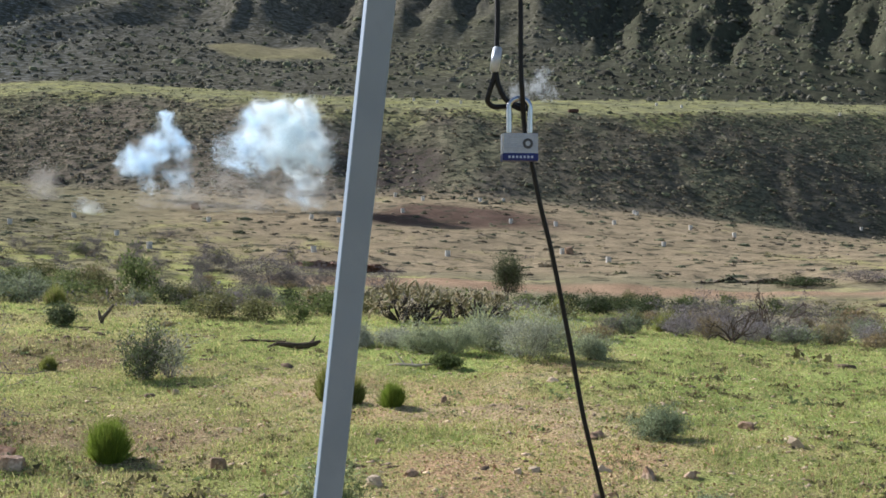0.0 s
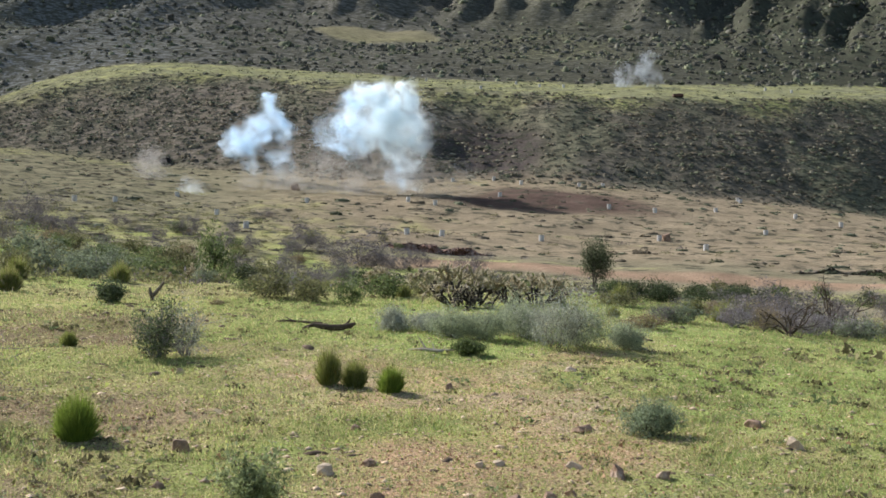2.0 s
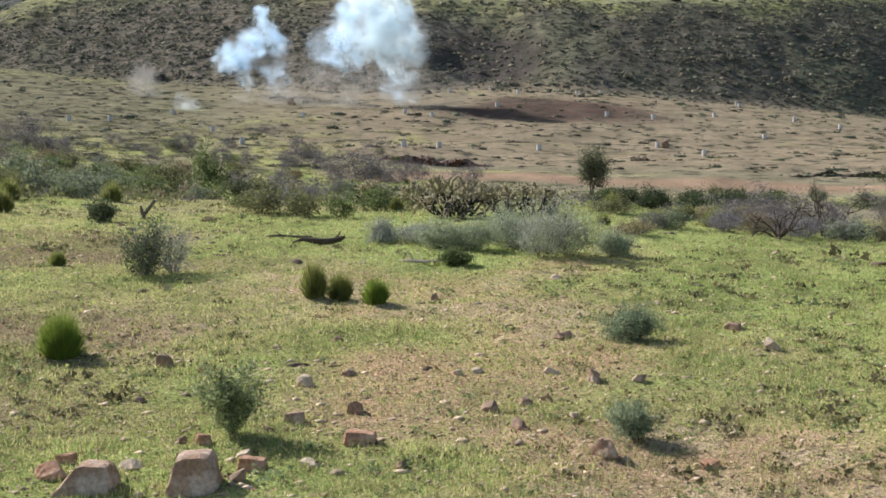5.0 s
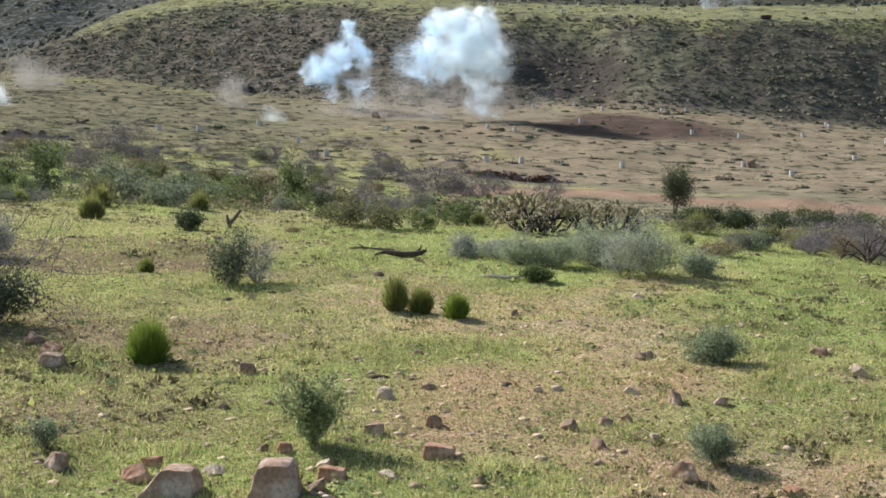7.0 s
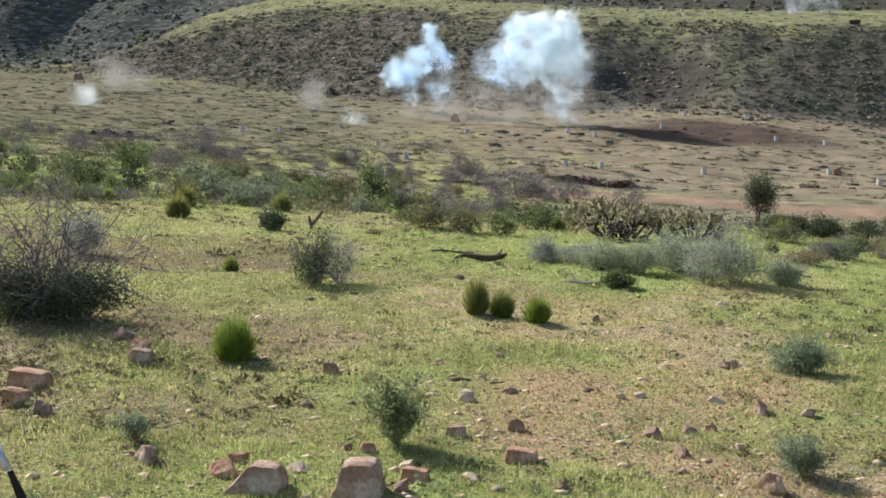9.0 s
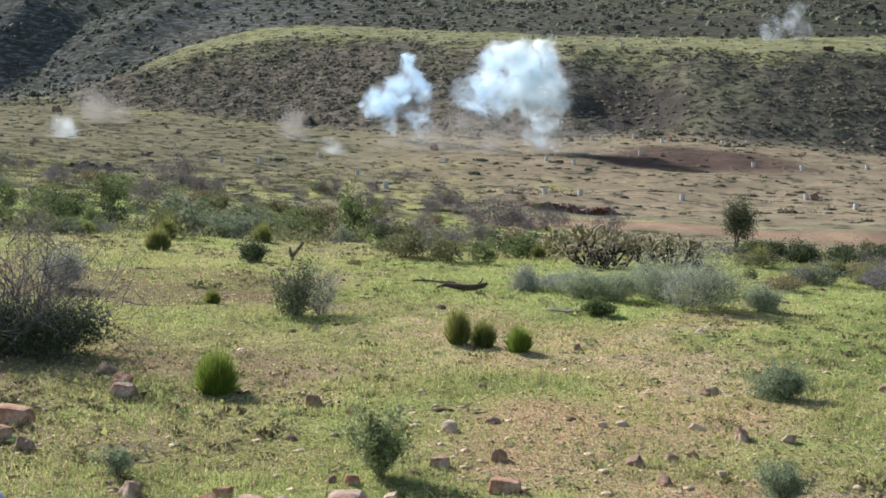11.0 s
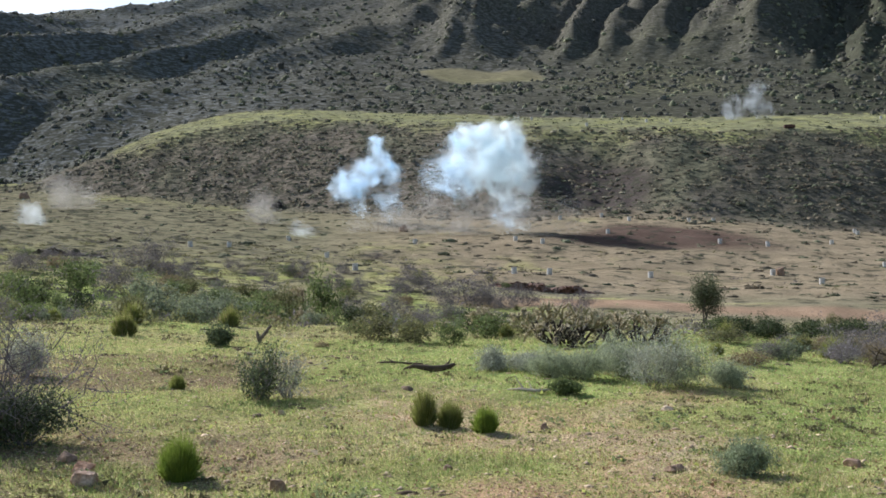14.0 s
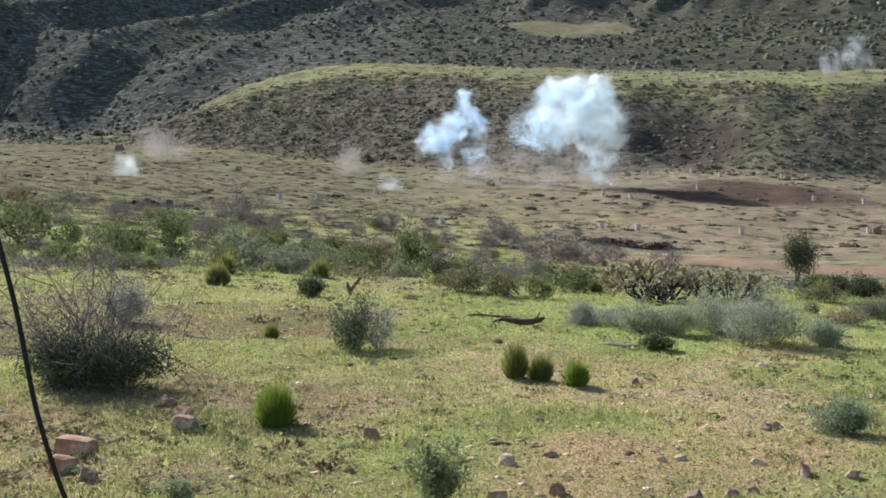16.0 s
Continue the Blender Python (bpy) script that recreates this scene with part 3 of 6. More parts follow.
def zones(x, y):
    """Soil colour and cover of sprouts over the plan."""
    r, az = np.hypot(x - CX, y - CY), np.degrees(np.arctan2(x - CX, y - CY))
    foot_r, top_r = bank(az)
    wob = fbm(x * 0.06, y * 0.06, 40, 3)
    n1, n2 = fbm(x * 0.35, y * 0.35, 41, 4), fbm(x * 0.9, y * 0.9, 42, 3)

    def mix(a, b, t):
        return a + (np.asarray(b) - a) * t[:, None]

    az = az * smooth(178, 75, np.abs(az))  # no seam behind the stand
    c = np.zeros((len(x), 3)) + (0.41, 0.30, 0.185)
    g = 0.49 + 0.15 * n1 + 0.06 * n2
    g = g + 0.17 * smooth(8.5, 12, r) * smooth(36, 28, r) + 0.24 * smooth(1, 9, az) * smooth(4.4, 7.6, r)
    n3 = fbm(x * 0.16, y * 0.16, 43, 3)
    g = g + 0.10 * n3
    g = g + 0.07 * smooth(-19, -25, az) * smooth(12, 10, r)
    bare = smooth(1.7, 0.5, np.hypot((x - 0.9) / 1.6, (y - 6.9) / 1.8) + 0.35 * n1)
    g = g - 0.04 * bare - 0.09 * smooth(10.5, 7.5, r) * smooth(16, 7, np.abs(az - 1))
    c = mix(c, (0.41, 0.255, 0.155), 0.45 * bare)
    c = mix(c, (0.42, 0.265, 0.162), smooth(0.0, 0.6, fbm(x * 0.6, y * 0.6, 49, 4)) * 0.8)
    c = mix(c, (0.46, 0.36, 0.24), smooth(0.2, 0.8, fbm(x * 1.7, y * 1.7, 50, 3)) * 0.6)
    band = smooth(11.5, 13.5, r + n1) * smooth(20, 17, r + n1) * smooth(-14, -21, az) * smooth(-0.3, 0.3, n3 + n1)
    c = mix(c, (0.255, 0.175, 0.122), 0.9 * band)
    g = g - 0.26 * band
    # near soil painted darker to the left, standing in for bush shade
    c = mix(c, (0.195, 0.15, 0.088), 0.7 * smooth(-14, -22, az) * smooth(26, 20, r) * smooth(2.5, 6, r))
    c = mix(c, (0.27, 0.235, 0.13), 0.85 * smooth(15, 22, r))
    # wash
    c = mix(c, (0.21, 0.18, 0.115), smooth(24, 34, r))
    g = np.where(r > 26, 0.53 + 0.13 * n1 + 0.10 * n3 - 0.05 * smooth(40, 60, r), g)
    mead = smooth(26, 32, r) * smooth(96, 66, r) * smooth(-1, -9, az)
    c = mix(c, (0.255, 0.225, 0.135), 0.8 * mead)
    g = g + 0.10 * mead
    # track
    track = smooth(69, 71, r + 2.2 * wob) * smooth(76, 74, r + 2.2 * wob) * smooth(-13, -4, az)
    c = mix(c, (0.28, 0.19, 0.125), track)
    # range beyond
    far = smooth(78, 84, r + wob)
    c = mix(c, (0.240, 0.190, 0.124), far)
    c = mix(c, (0.192, 0.170, 0.104), far * smooth(-8, -20, az))
    g = np.where(r > 76, 0.34 + 0.06 * smooth(-4, -14, az) + 0.09 * mead + 0.10 * smooth(-8, -18, az) * smooth(125, 100, r) + 0.10 * fbm(x * 0.05, y * 0.05, 44, 3) + 0.10 * n1 + 0.08 * smooth(6, 20, az), g) - 0.5 * track
    # the smoke's broad shadow on the range, painted into the soil as dark brown
    smoke_shade = smooth(1.15, 0.55, np.hypot((x + 0.0) / 12.0, (y - 128.0) / 12.0) + 0.3 * wob)
    c = mix(c, (0.105, 0.072, 0.056), smoke_shade)
    g = g - 0.4 * smoke_shade
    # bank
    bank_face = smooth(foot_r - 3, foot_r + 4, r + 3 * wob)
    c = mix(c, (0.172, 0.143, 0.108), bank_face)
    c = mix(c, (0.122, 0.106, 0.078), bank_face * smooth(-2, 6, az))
    c = mix(c, (0.160, 0.165, 0.088), bank_face * 0.45 * smooth(0.0, 0.6, fbm(x * 0.07, y * 0.07, 53, 3)))
    # bare dark soil in the slumped hollow, with its shade put into the colour
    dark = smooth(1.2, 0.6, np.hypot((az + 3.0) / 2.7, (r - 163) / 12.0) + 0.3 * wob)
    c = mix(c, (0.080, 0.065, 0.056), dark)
    up = np.clip((r - foot_r) / np.maximum(top_r - foot_r, 1), 0, 2)
    g = np.where(r > foot_r, 0.26 + 0.04 * smooth(-2, 8, az) + 0.12 * fbm(x * 0.08, y * 0.08, 46, 3) + 0.23 * smooth(0.5, 1.0, up), g)
    # terrace top
    flat = smooth(-29, -23, az) * smooth(top_r - 4, top_r + 3, r + wob) * smooth(top_r + 44, top_r + 38, r)
    c = mix(c, (0.20, 0.195, 0.115), flat)
    g = np.where(flat > 0.3, 0.50 + 0.07 * n1, g)
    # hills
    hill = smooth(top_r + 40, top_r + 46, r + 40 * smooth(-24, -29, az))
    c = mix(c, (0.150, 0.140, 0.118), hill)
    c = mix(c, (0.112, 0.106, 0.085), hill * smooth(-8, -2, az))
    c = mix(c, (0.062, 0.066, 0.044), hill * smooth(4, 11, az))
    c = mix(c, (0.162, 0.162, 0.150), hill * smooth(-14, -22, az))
    g = np.where(hill > 0.5, 0.36 + 0.10 * fbm(x * 0.02, y * 0.02, 47, 4), g)
    meadow = smooth(1.15, 0.85, np.hypot((az + 8.9) / 3.1, (r - 318) / 16.0) + 0.12 * wob) * hill
    c = mix(c, (0.20, 0.175, 0.105), meadow)
    g = g + 0.05 * meadow
    steep = smooth(345, 400, r) * smooth(-15, -8, az) * smooth(9, 5, az)
    c = mix(c, (0.140, 0.122, 0.100), steep * (0.5 + 0.4 * np.clip(fbm(x * 0.03, y * 0.03, 48, 3), -1, 1)))
    scrub = (0.475 - 0.05 * smooth(330, 420, r)) * hill * (1 - meadow) + (0.285 + 0.12 * smooth(-14, -22, az)) * smooth(30, 60, r) * (1 - hill) * (1 - 0.5 * flat) * (1 - track) + 0.17 * bank_face
    scrub = scrub + 0.05 * hill * fbm(x * 0.03, y * 0.03, 52, 2)
    return c, g, scrub


GROUND = build_ground()

# ---------------------------------------------------------------- stones
def rock(name, x, y, w, d, h, mat, seed, label, turn=0.0, sink=0.25, group="", category="rock", corners=()):
    """An angular boulder: the hull of a few corners, its edges worn, its faces roughened."""
    rng = np.random.default_rng(seed)
    bm = bmesh.new()
    taper = rng.uniform(0.45, 0.85)
    lean = rng.normal(size=2) * 0.16  # the top face slopes
    for p in corners:
        bm.verts.new((p[0], p[1], 1.4 * p[2] - 0.7))
    for i in range(0 if corners else 8):
        k = taper if i & 4 else 1.0
        bm.verts.new(((1 if i & 1 else -1) * k * rng.uniform(0.4, 1.15), (1 if i & 2 else -1) * k * rng.uniform(0.4, 1.15), (1 if i & 4 else -1) * rng.uniform(0.45, 0.8) + (lean[0] * (1 if i & 1 else -1) + lean[1] * (1 if i & 2 else -1) if i & 4 else 0)))
    for _ in range(0 if corners else 3):
        q = rng.normal(size=3)
        bm.verts.new(tuple(q / np.linalg.norm(q) * (1.15, 1.15, 0.7)))
    made = bmesh.ops.convex_hull(bm, input=bm.verts)
    bmesh.ops.delete(bm, geom=[e for e in made["geom_interior"] if isinstance(e, bmesh.types.BMVert)], context="VERTS")
    bmesh.ops.triangulate(bm, faces=bm.faces[:])
    for cut in (0.9, 0.45):
        bmesh.ops.subdivide_edges(bm, edges=[e for e in bm.edges if e.calc_length() > cut], cuts=1)
        bmesh.ops.triangulate(bm, faces=bm.faces[:])
    for _ in range(1):
        bmesh.ops.smooth_vert(bm, verts=bm.verts[:], factor=0.42, use_axis_x=True, use_axis_y=True, use_axis_z=True)
    for v in bm.verts:
        v.co += v.co.normalized() * (0.09 * noise.noise(v.co * 2.3 + Vector((seed, 0, 0))) + 0.06 * noise.noise(v.co * 6 + Vector((seed, 0, 0))))
    hi, lo = max(v.co.z for v in bm.verts), min(v.co.z for v in bm.verts)
    ex, ey = max(abs(v.co.x) for v in bm.verts), max(abs(v.co.y) for v in bm.verts)
    for v in bm.verts:
        v.co = Vector((v.co.x * w / 2 / ex, v.co.y * d / 2 / ey, ((v.co.z - lo) / (hi - lo) - sink) * h / (1 - sink)))
    me = bpy.data.meshes.new(name)
    bm.to_mesh(me)
    bm.free()
    me.materials.append(mat)
    ob = new(name, me)
    ob.matrix_world = pose(x, y, ground(x, y), 0 if corners else rng.normal() * 7, 0 if corners else rng.normal() * 7, turn)
    return tagged(ob, label, category, group)


def scatter(n, r0, r1, a0, a1, rng, power=1.0):
    """Places in a sector of the plan, denser near the stand for a higher power."""
    u = rng.uniform(size=n)
    e = 2 - power
    r = (r0**e + u * (r1**e - r0**e)) ** (1 / e) if abs(e) > 1e-6 else r0 * (r1 / r0) ** u
    a = np.radians(rng.uniform(a0, a1, n))
    return CX + r * np.sin(a), CY + r * np.cos(a), r


# places of the stones: x, y, width, depth, height
FIELD_DRUMS = [(11.0, 105.4), (13.9, 95.9), (0.4, 94.9), (-10.1, 89.6), (-7.6, 92.1), (7.5, 125.9), (12.4, 125.4), (19.8, 131.9), (22.1, 114.3), (-24.0, 117.1), (-13.9, 120.9), (-10.8, 118.9), (-11.2, 145.1), (-6.1, 147.0), (-4.6, 131.2), (-2.5, 143.7), (4.8, 146.4), (7.8, 147.2), (25.2, 150.6), (-29.6, 103.8), (-22.3, 86.9), (-39.8, 105.0), (-38.1, 118.0), (-42.1, 101.1), (28.9, 133.4), (62.4, 170.4), (25.3, 148.9), (32.5, 127.4)]
TERRACE_DRUMS = [(-21.4, 205.6), (-10.5, 189.1), (-5.4, 212.3), (-1.0, 206.2), (3.3, 207.5), (40.5, 216.6), (44.8, 214.4), (74.6, 214.6)]
RED_ROCKS = [
    (-2.98, 6.25, 0.19, 0.15, 0.11),
    (-3.13, 6.63, 0.25, 0.2, 0.14),
    (0.10, 5.99, 0.17, 0.13, 0.08),
    (-0.33, 5.49, 0.13, 0.10, 0.07),
    (-1.23, 5.29, 0.15, 0.12, 0.07),
    (-1.24, 5.49, 0.10, 0.08, 0.06),
    (-0.69, 5.91, 0.10, 0.08, 0.07),
    (-3.00, 7.79, 0.18, 0.14, 0.09),
    (1.82, 5.78, 0.11, 0.08, 0.05),
]
TAN_ROCKS = [
    (-1.00, 5.13, 0.29, 0.23, 0.15),
    (-0.51, 5.18, 0.23, 0.21, 0.19),
    (1.32, 5.85, 0.14, 0.12, 0.11),
    (-1.68, 5.41, 0.14, 0.11, 0.09),
    (-0.33, 6.40, 0.11, 0.09, 0.07),
    (1.34, 7.42, 0.11, 0.09, 0.09),
    (0.92, 6.86, 0.10, 0.08, 0.06),
    (1.05, 6.99, 0.07, 0.06, 0.06),
    (-2.85, 7.52, 0.19, 0.16, 0.11),
    (1.61, 7.44, 0.10, 0.08, 0.05),
]
PALE_ROCKS = [
    (-0.43, 5.69, 0.08, 0.07, 0.04),
    (-0.43, 7.12, 0.12, 0.09, 0.08),
    (0.60, 7.51, 0.09, 0.07, 0.04),
    (2.64, 8.69, 0.11, 0.09, 0.06),
    (-2.49, 10.68, 0.10, 0.08, 0.07),
    (-0.07, 5.58, 0.11, 0.09, 0.04),
    (-0.93, 5.49, 0.12, 0.10, 0.04),
    (1.14, 11.78, 0.15, 0.12, 0.05),
    (2.64, 8.56, 0.13, 0.10, 0.08),
    (1.08, 7.63, 0.11, 0.09, 0.04),
    (1.19, 6.61, 0.06, 0.05, 0.04),
    (0.48, 7.42, 0.07, 0.06, 0.04),
]
DARK_ROCKS = [
    (-0.82, 5.93, 0.08, 0.06, 0.05),
    (-0.03, 6.60, 0.10, 0.08, 0.08),
    (-0.20, 7.40, 0.09, 0.07, 0.05),
    (0.72, 6.68, 0.13, 0.11, 0.06),
    (0.90, 6.36, 0.11, 0.09, 0.07),
    (-1.52, 7.73, 0.12, 0.10, 0.09),
    (-3.30, 8.14, 0.17, 0.13, 0.08),
    (-2.69, 6.07, 0.15, 0.12, 0.09),
    (0.36, 5.54, 0.08, 0.06, 0.04),
    (-0.34, 5.26, 0.09, 0.07, 0.05),
    (-1.30, 6.67, 0.08, 0.06, 0.04),
    (0.01, 10.73, 0.08, 0.07, 0.07),
    (2.51, 9.46, 0.16, 0.13, 0.06),
    (1.16, 8.73, 0.18, 0.15, 0.05),
    (-0.47, 8.49, 0.07, 0.06, 0.05),
]
# places of the larger bushes: x, y, width, height
GREEN_BRUSH = [
    (-15.9, 30.7, 0.69, 0.43),
    (-16.8, 30.5, 1.04, 0.87),
    (-13.6, 41.7, 1.09, 0.87),
    (-9.5, 35.4, 1.18, 1.45),
    (-2.3, 22.4, 0.83, 0.53),
    (-2.6, 20.3, 0.50, 0.42),
    (-13.4, 38.5, 1.21, 0.65),
    (-24.1, 35.8, 1.94, 1.29),
    (-20.3, 35.1, 1.21, 1.01),
    (-22.4, 36.1, 1.06, 0.85),
    (-19.9, 38.9, 1.52, 1.30),
]
DARK_BRUSH = [
    (-15.2, 30.5, 0.85, 0.71),
    (2.7, 24.6, 0.72, 0.43),
    (3.3, 24.2, 0.71, 0.43),
    (4.3, 27.1, 0.94, 0.45),
    (6.9, 39.7, 1.18, 0.59),
    (2.4, 24.4, 0.84, 0.41),
    (3.3, 24.3, 0.72, 0.36),
    (8.4, 40.1, 1.40, 0.60),
    (-17.3, 31.3, 1.07, 0.89),
    (7.4, 40.8, 1.42, 0.61),
    (24.2, 75.8, 4.30, 0.70),
]
OLIVE_BRUSH = [
    (-10.3, 23.5, 0.77, 0.64),
    (-11.4, 37.5, 1.16, 1.07),
    (-4.3, 21.1, 1.01, 0.55),
    (-3.3, 20.5, 0.82, 0.47),
    (-1.6, 23.2, 0.69, 0.39),
    (3.5, 21.3, 0.42, 0.27),
    (2.1, 21.6, 0.74, 0.32),
    (4.0, 20.3, 0.60, 0.38),
    (-31.2, 45.4, 1.92, 0.68),
]
SAGE_BRUSH = [
    (-10.0, 24.3, 0.98, 0.63),
    (-8.7, 23.3, 0.99, 0.56),
    (-11.7, 32.5, 1.03, 0.62),
    (-1.2, 15.9, 0.35, 0.26),
    (3.0, 18.4, 0.54, 0.31),
    (5.6, 18.5, 0.65, 0.34),
    (6.5, 19.1, 0.68, 0.33),
    (7.7, 20.9, 0.64, 0.36),
    (-15.7, 35.7, 1.35, 0.87),
]
GREY_BRUSH = [
    (-32.3, 70.4, 3.26, 1.73),
    (-23.7, 77.2, 2.00, 1.36),
    (-19.7, 41.1, 1.81, 1.02),
    (-10.9, 69.0, 4.48, 1.79),
    (-15.3, 73.7, 2.23, 1.11),
    (-18.3, 67.2, 1.72, 1.51),
    (-3.5, 65.6, 1.94, 1.17),
    (2.7, 18.4, 0.54, 0.31),
    (4.7, 20.9, 1.14, 0.57),
    (4.5, 21.7, 0.97, 0.52),
    (4.7, 19.8, 0.88, 0.54),
    (5.9, 21.1, 0.95, 0.64),
    (11.7, 36.6, 1.50, 0.84),
    (28.0, 75.9, 3.18, 0.95),
    (-27.1, 47.6, 1.63, 0.82),
    (-36.2, 68.4, 1.92, 0.77),
    (-25.5, 105.9, 1.61, 0.65),
]
TAN_BRUSH = [
    (13.2, 36.5, 1.89, 0.68),
    (4.0, 21.8, 0.54, 0.32),
    (2.3, 17.1, 0.59, 0.25),
    (4.9, 20.1, 0.60, 0.30),
    (-4.5, 18.7, 0.29, 0.13),
]

# boulders of a marked shape: corners across, along and up
WEDGE = [(-1, -0.8, 0.1), (-0.1, -0.5, 1), (0.85, -0.5, 0.95), (1, -0.7, 0.6), (0.95, -0.9, 0), (-0.9, -0.9, 0), (-0.8, 0.8, 0.1), (0, 0.6, 1), (0.8, 0.6, 0.9), (1, 0.8, 0.3), (0.9, 0.9, 0), (-0.8, 0.9, 0)]
BLOCK = [(-1, -0.7, 0.15), (-0.68, -0.45, 0.9), (0.6, -0.45, 0.93), (0.95, -0.6, 0.6), (1, -0.7, 0.25), (0.2, -0.95, 0), (-0.95, -0.9, 0), (-0.6, 0.6, 0.98), (0.65, 0.6, 1), (0.9, 0.8, 0.3), (-0.9, 0.8, 0.2), (0.8, 0.9, 0), (-0.8, 0.9, 0)]
SLAB = [(-1, -0.8, 0.3), (-0.9, -0.6, 1), (0.9, -0.6, 0.9), (1, -0.8, 0.6), (0.7, -0.9, 0), (-0.6, -0.9, 0), (-0.9, 0.7, 1), (0.9, 0.7, 0.85), (0.9, 0.9, 0), (-0.9, 0.9, 0)]
MARKED = {(-1.00, 5.13): WEDGE, (-0.51, 5.18): BLOCK, (0.10, 5.99): SLAB, (-0.33, 5.49): SLAB, (-3.13, 6.63): SLAB}


def build_rocks():
    tables = ((RED_ROCKS, RED_STONE, "reddish angular rock lying in the grass"), (TAN_ROCKS, STONE, "tan weathered boulder half sunk in the soil"),
              (PALE_ROCKS, PALE_STONE, "small pale flat stone on the soil"), (DARK_ROCKS, DARK_STONE, "dark brown stone among the sprouts"))
    seed = 100
    for rows, mat, label in tables:
        for x, y, w, d, h in rows:
            seed += 1
            rock("rock", x, y, w * 1.03, d * 1.03, h * 0.86, mat, seed, label, turn=4 if (x, y) in MARKED else (seed * 47) % 90 - 45, group="stones in the grass", corners=MARKED.get((x, y), ()))


build_rocks()


def build_pebbles():
    rng = np.random.default_rng(5)
    x, y, r = scatter(13000, 3.6, 20, -40, 27, rng, 1.5)
    size = rng.lognormal(math.log(0.0102), 0.62, len(x)).clip(0.004, 0.042)
    z = height(x, y)
    base = np.array([(1, 0, 0), (-0.4, 0.9, 0), (-0.6, -0.8, 0), (0.15, 0.05, 0.75), (0.1, 0, -0.4)])
    tri = np.array([(0, 1, 3), (1, 2, 3), (2, 0, 3), (1, 0, 4), (2, 1, 4), (0, 2, 4)])
    a = rng.uniform(0, 6.28, len(x))
    c, s = np.cos(a)[:, None], np.sin(a)[:, None]
    b = base[None] * rng.uniform(0.6, 1.3, (len(x), 5, 1))
    v = np.stack([b[..., 0] * c - b[..., 1] * s, b[..., 0] * s + b[..., 1] * c, b[..., 2]], -1) * size[:, None, None] * np.stack([rng.uniform(0.8, 1.6, len(x)), rng.uniform(0.7, 1.1, len(x)), rng.uniform(0.4, 0.8, len(x))], -1)[:, None]
    v = v + np.stack([x, y, z + size * 0.05], -1)[:, None]
    f = (np.arange(len(x))[:, None, None] * 5 + tri[None]).reshape(-1, 3)
    ob = mesh_object("gravel", v.reshape(-1, 3), f, PEBBLE)
    tagged(ob, "loose tan and pale pebbles strewn over the soil", "gravel", kind="stuff")


build_pebbles()


def build_clods():
    """Lumps of dark turned earth, thickest before the brush."""
    rng = np.random.default_rng(15)
    x, y, r = scatter(2600, 6, 24, -42, 28, rng, 0.9)
    az = np.degrees(np.arctan2(x - CX, y - CY))
    keep = fbm(x * 0.4, y * 0.9, 95, 3) + 0.35 * rng.normal(size=len(x)) + 0.55 * smooth(11, 14, r) * smooth(21, 18, r) * smooth(-8, -16, az) > 0.62
    x, y = x[keep], y[keep]
    n, k = len(x), 12
    size = rng.lognormal(math.log(0.03), 0.45, n).clip(0.012, 0.09) * np.interp(np.hypot(x - CX, y - CY), [7, 13], [0.5, 1.15])
    z = height(x, y)
    ring = np.linspace(0, 2 * math.pi, 6, endpoint=False)
    low = np.stack([np.cos(ring), np.sin(ring), 0 * ring - 0.25], -1)
    mid = np.stack([0.7 * np.cos(ring + 0.4), 0.7 * np.sin(ring + 0.4), 0 * ring + 0.38], -1)
    base = np.concatenate([low, mid, [(0.05, 0, 0.6)]])[None] * rng.uniform(0.65, 1.3, (n, 13, 1)) * np.stack([rng.uniform(0.9, 2.0, n), rng.uniform(0.7, 1.1, n), rng.uniform(0.5, 1.0, n)], -1)[:, None]
    v = base * size[:, None, None] + np.stack([x, y, z], -1)[:, None]
    tri = [(a, (a + 1) % 6, 6 + a) for a in range(6)] + [((a + 1) % 6, 6 + (a + 1) % 6, 6 + a) for a in range(6)] + [(6 + a, 6 + (a + 1) % 6, 12) for a in range(6)]
    f = (np.arange(n)[:, None, None] * 13 + np.array(tri)[None]).reshape(-1, 3)
    tagged(mesh_object("clods", v.reshape(-1, 3), f, CLOD), "dark brown clods of turned earth in the grass", "soil", kind="stuff")


build_clods()


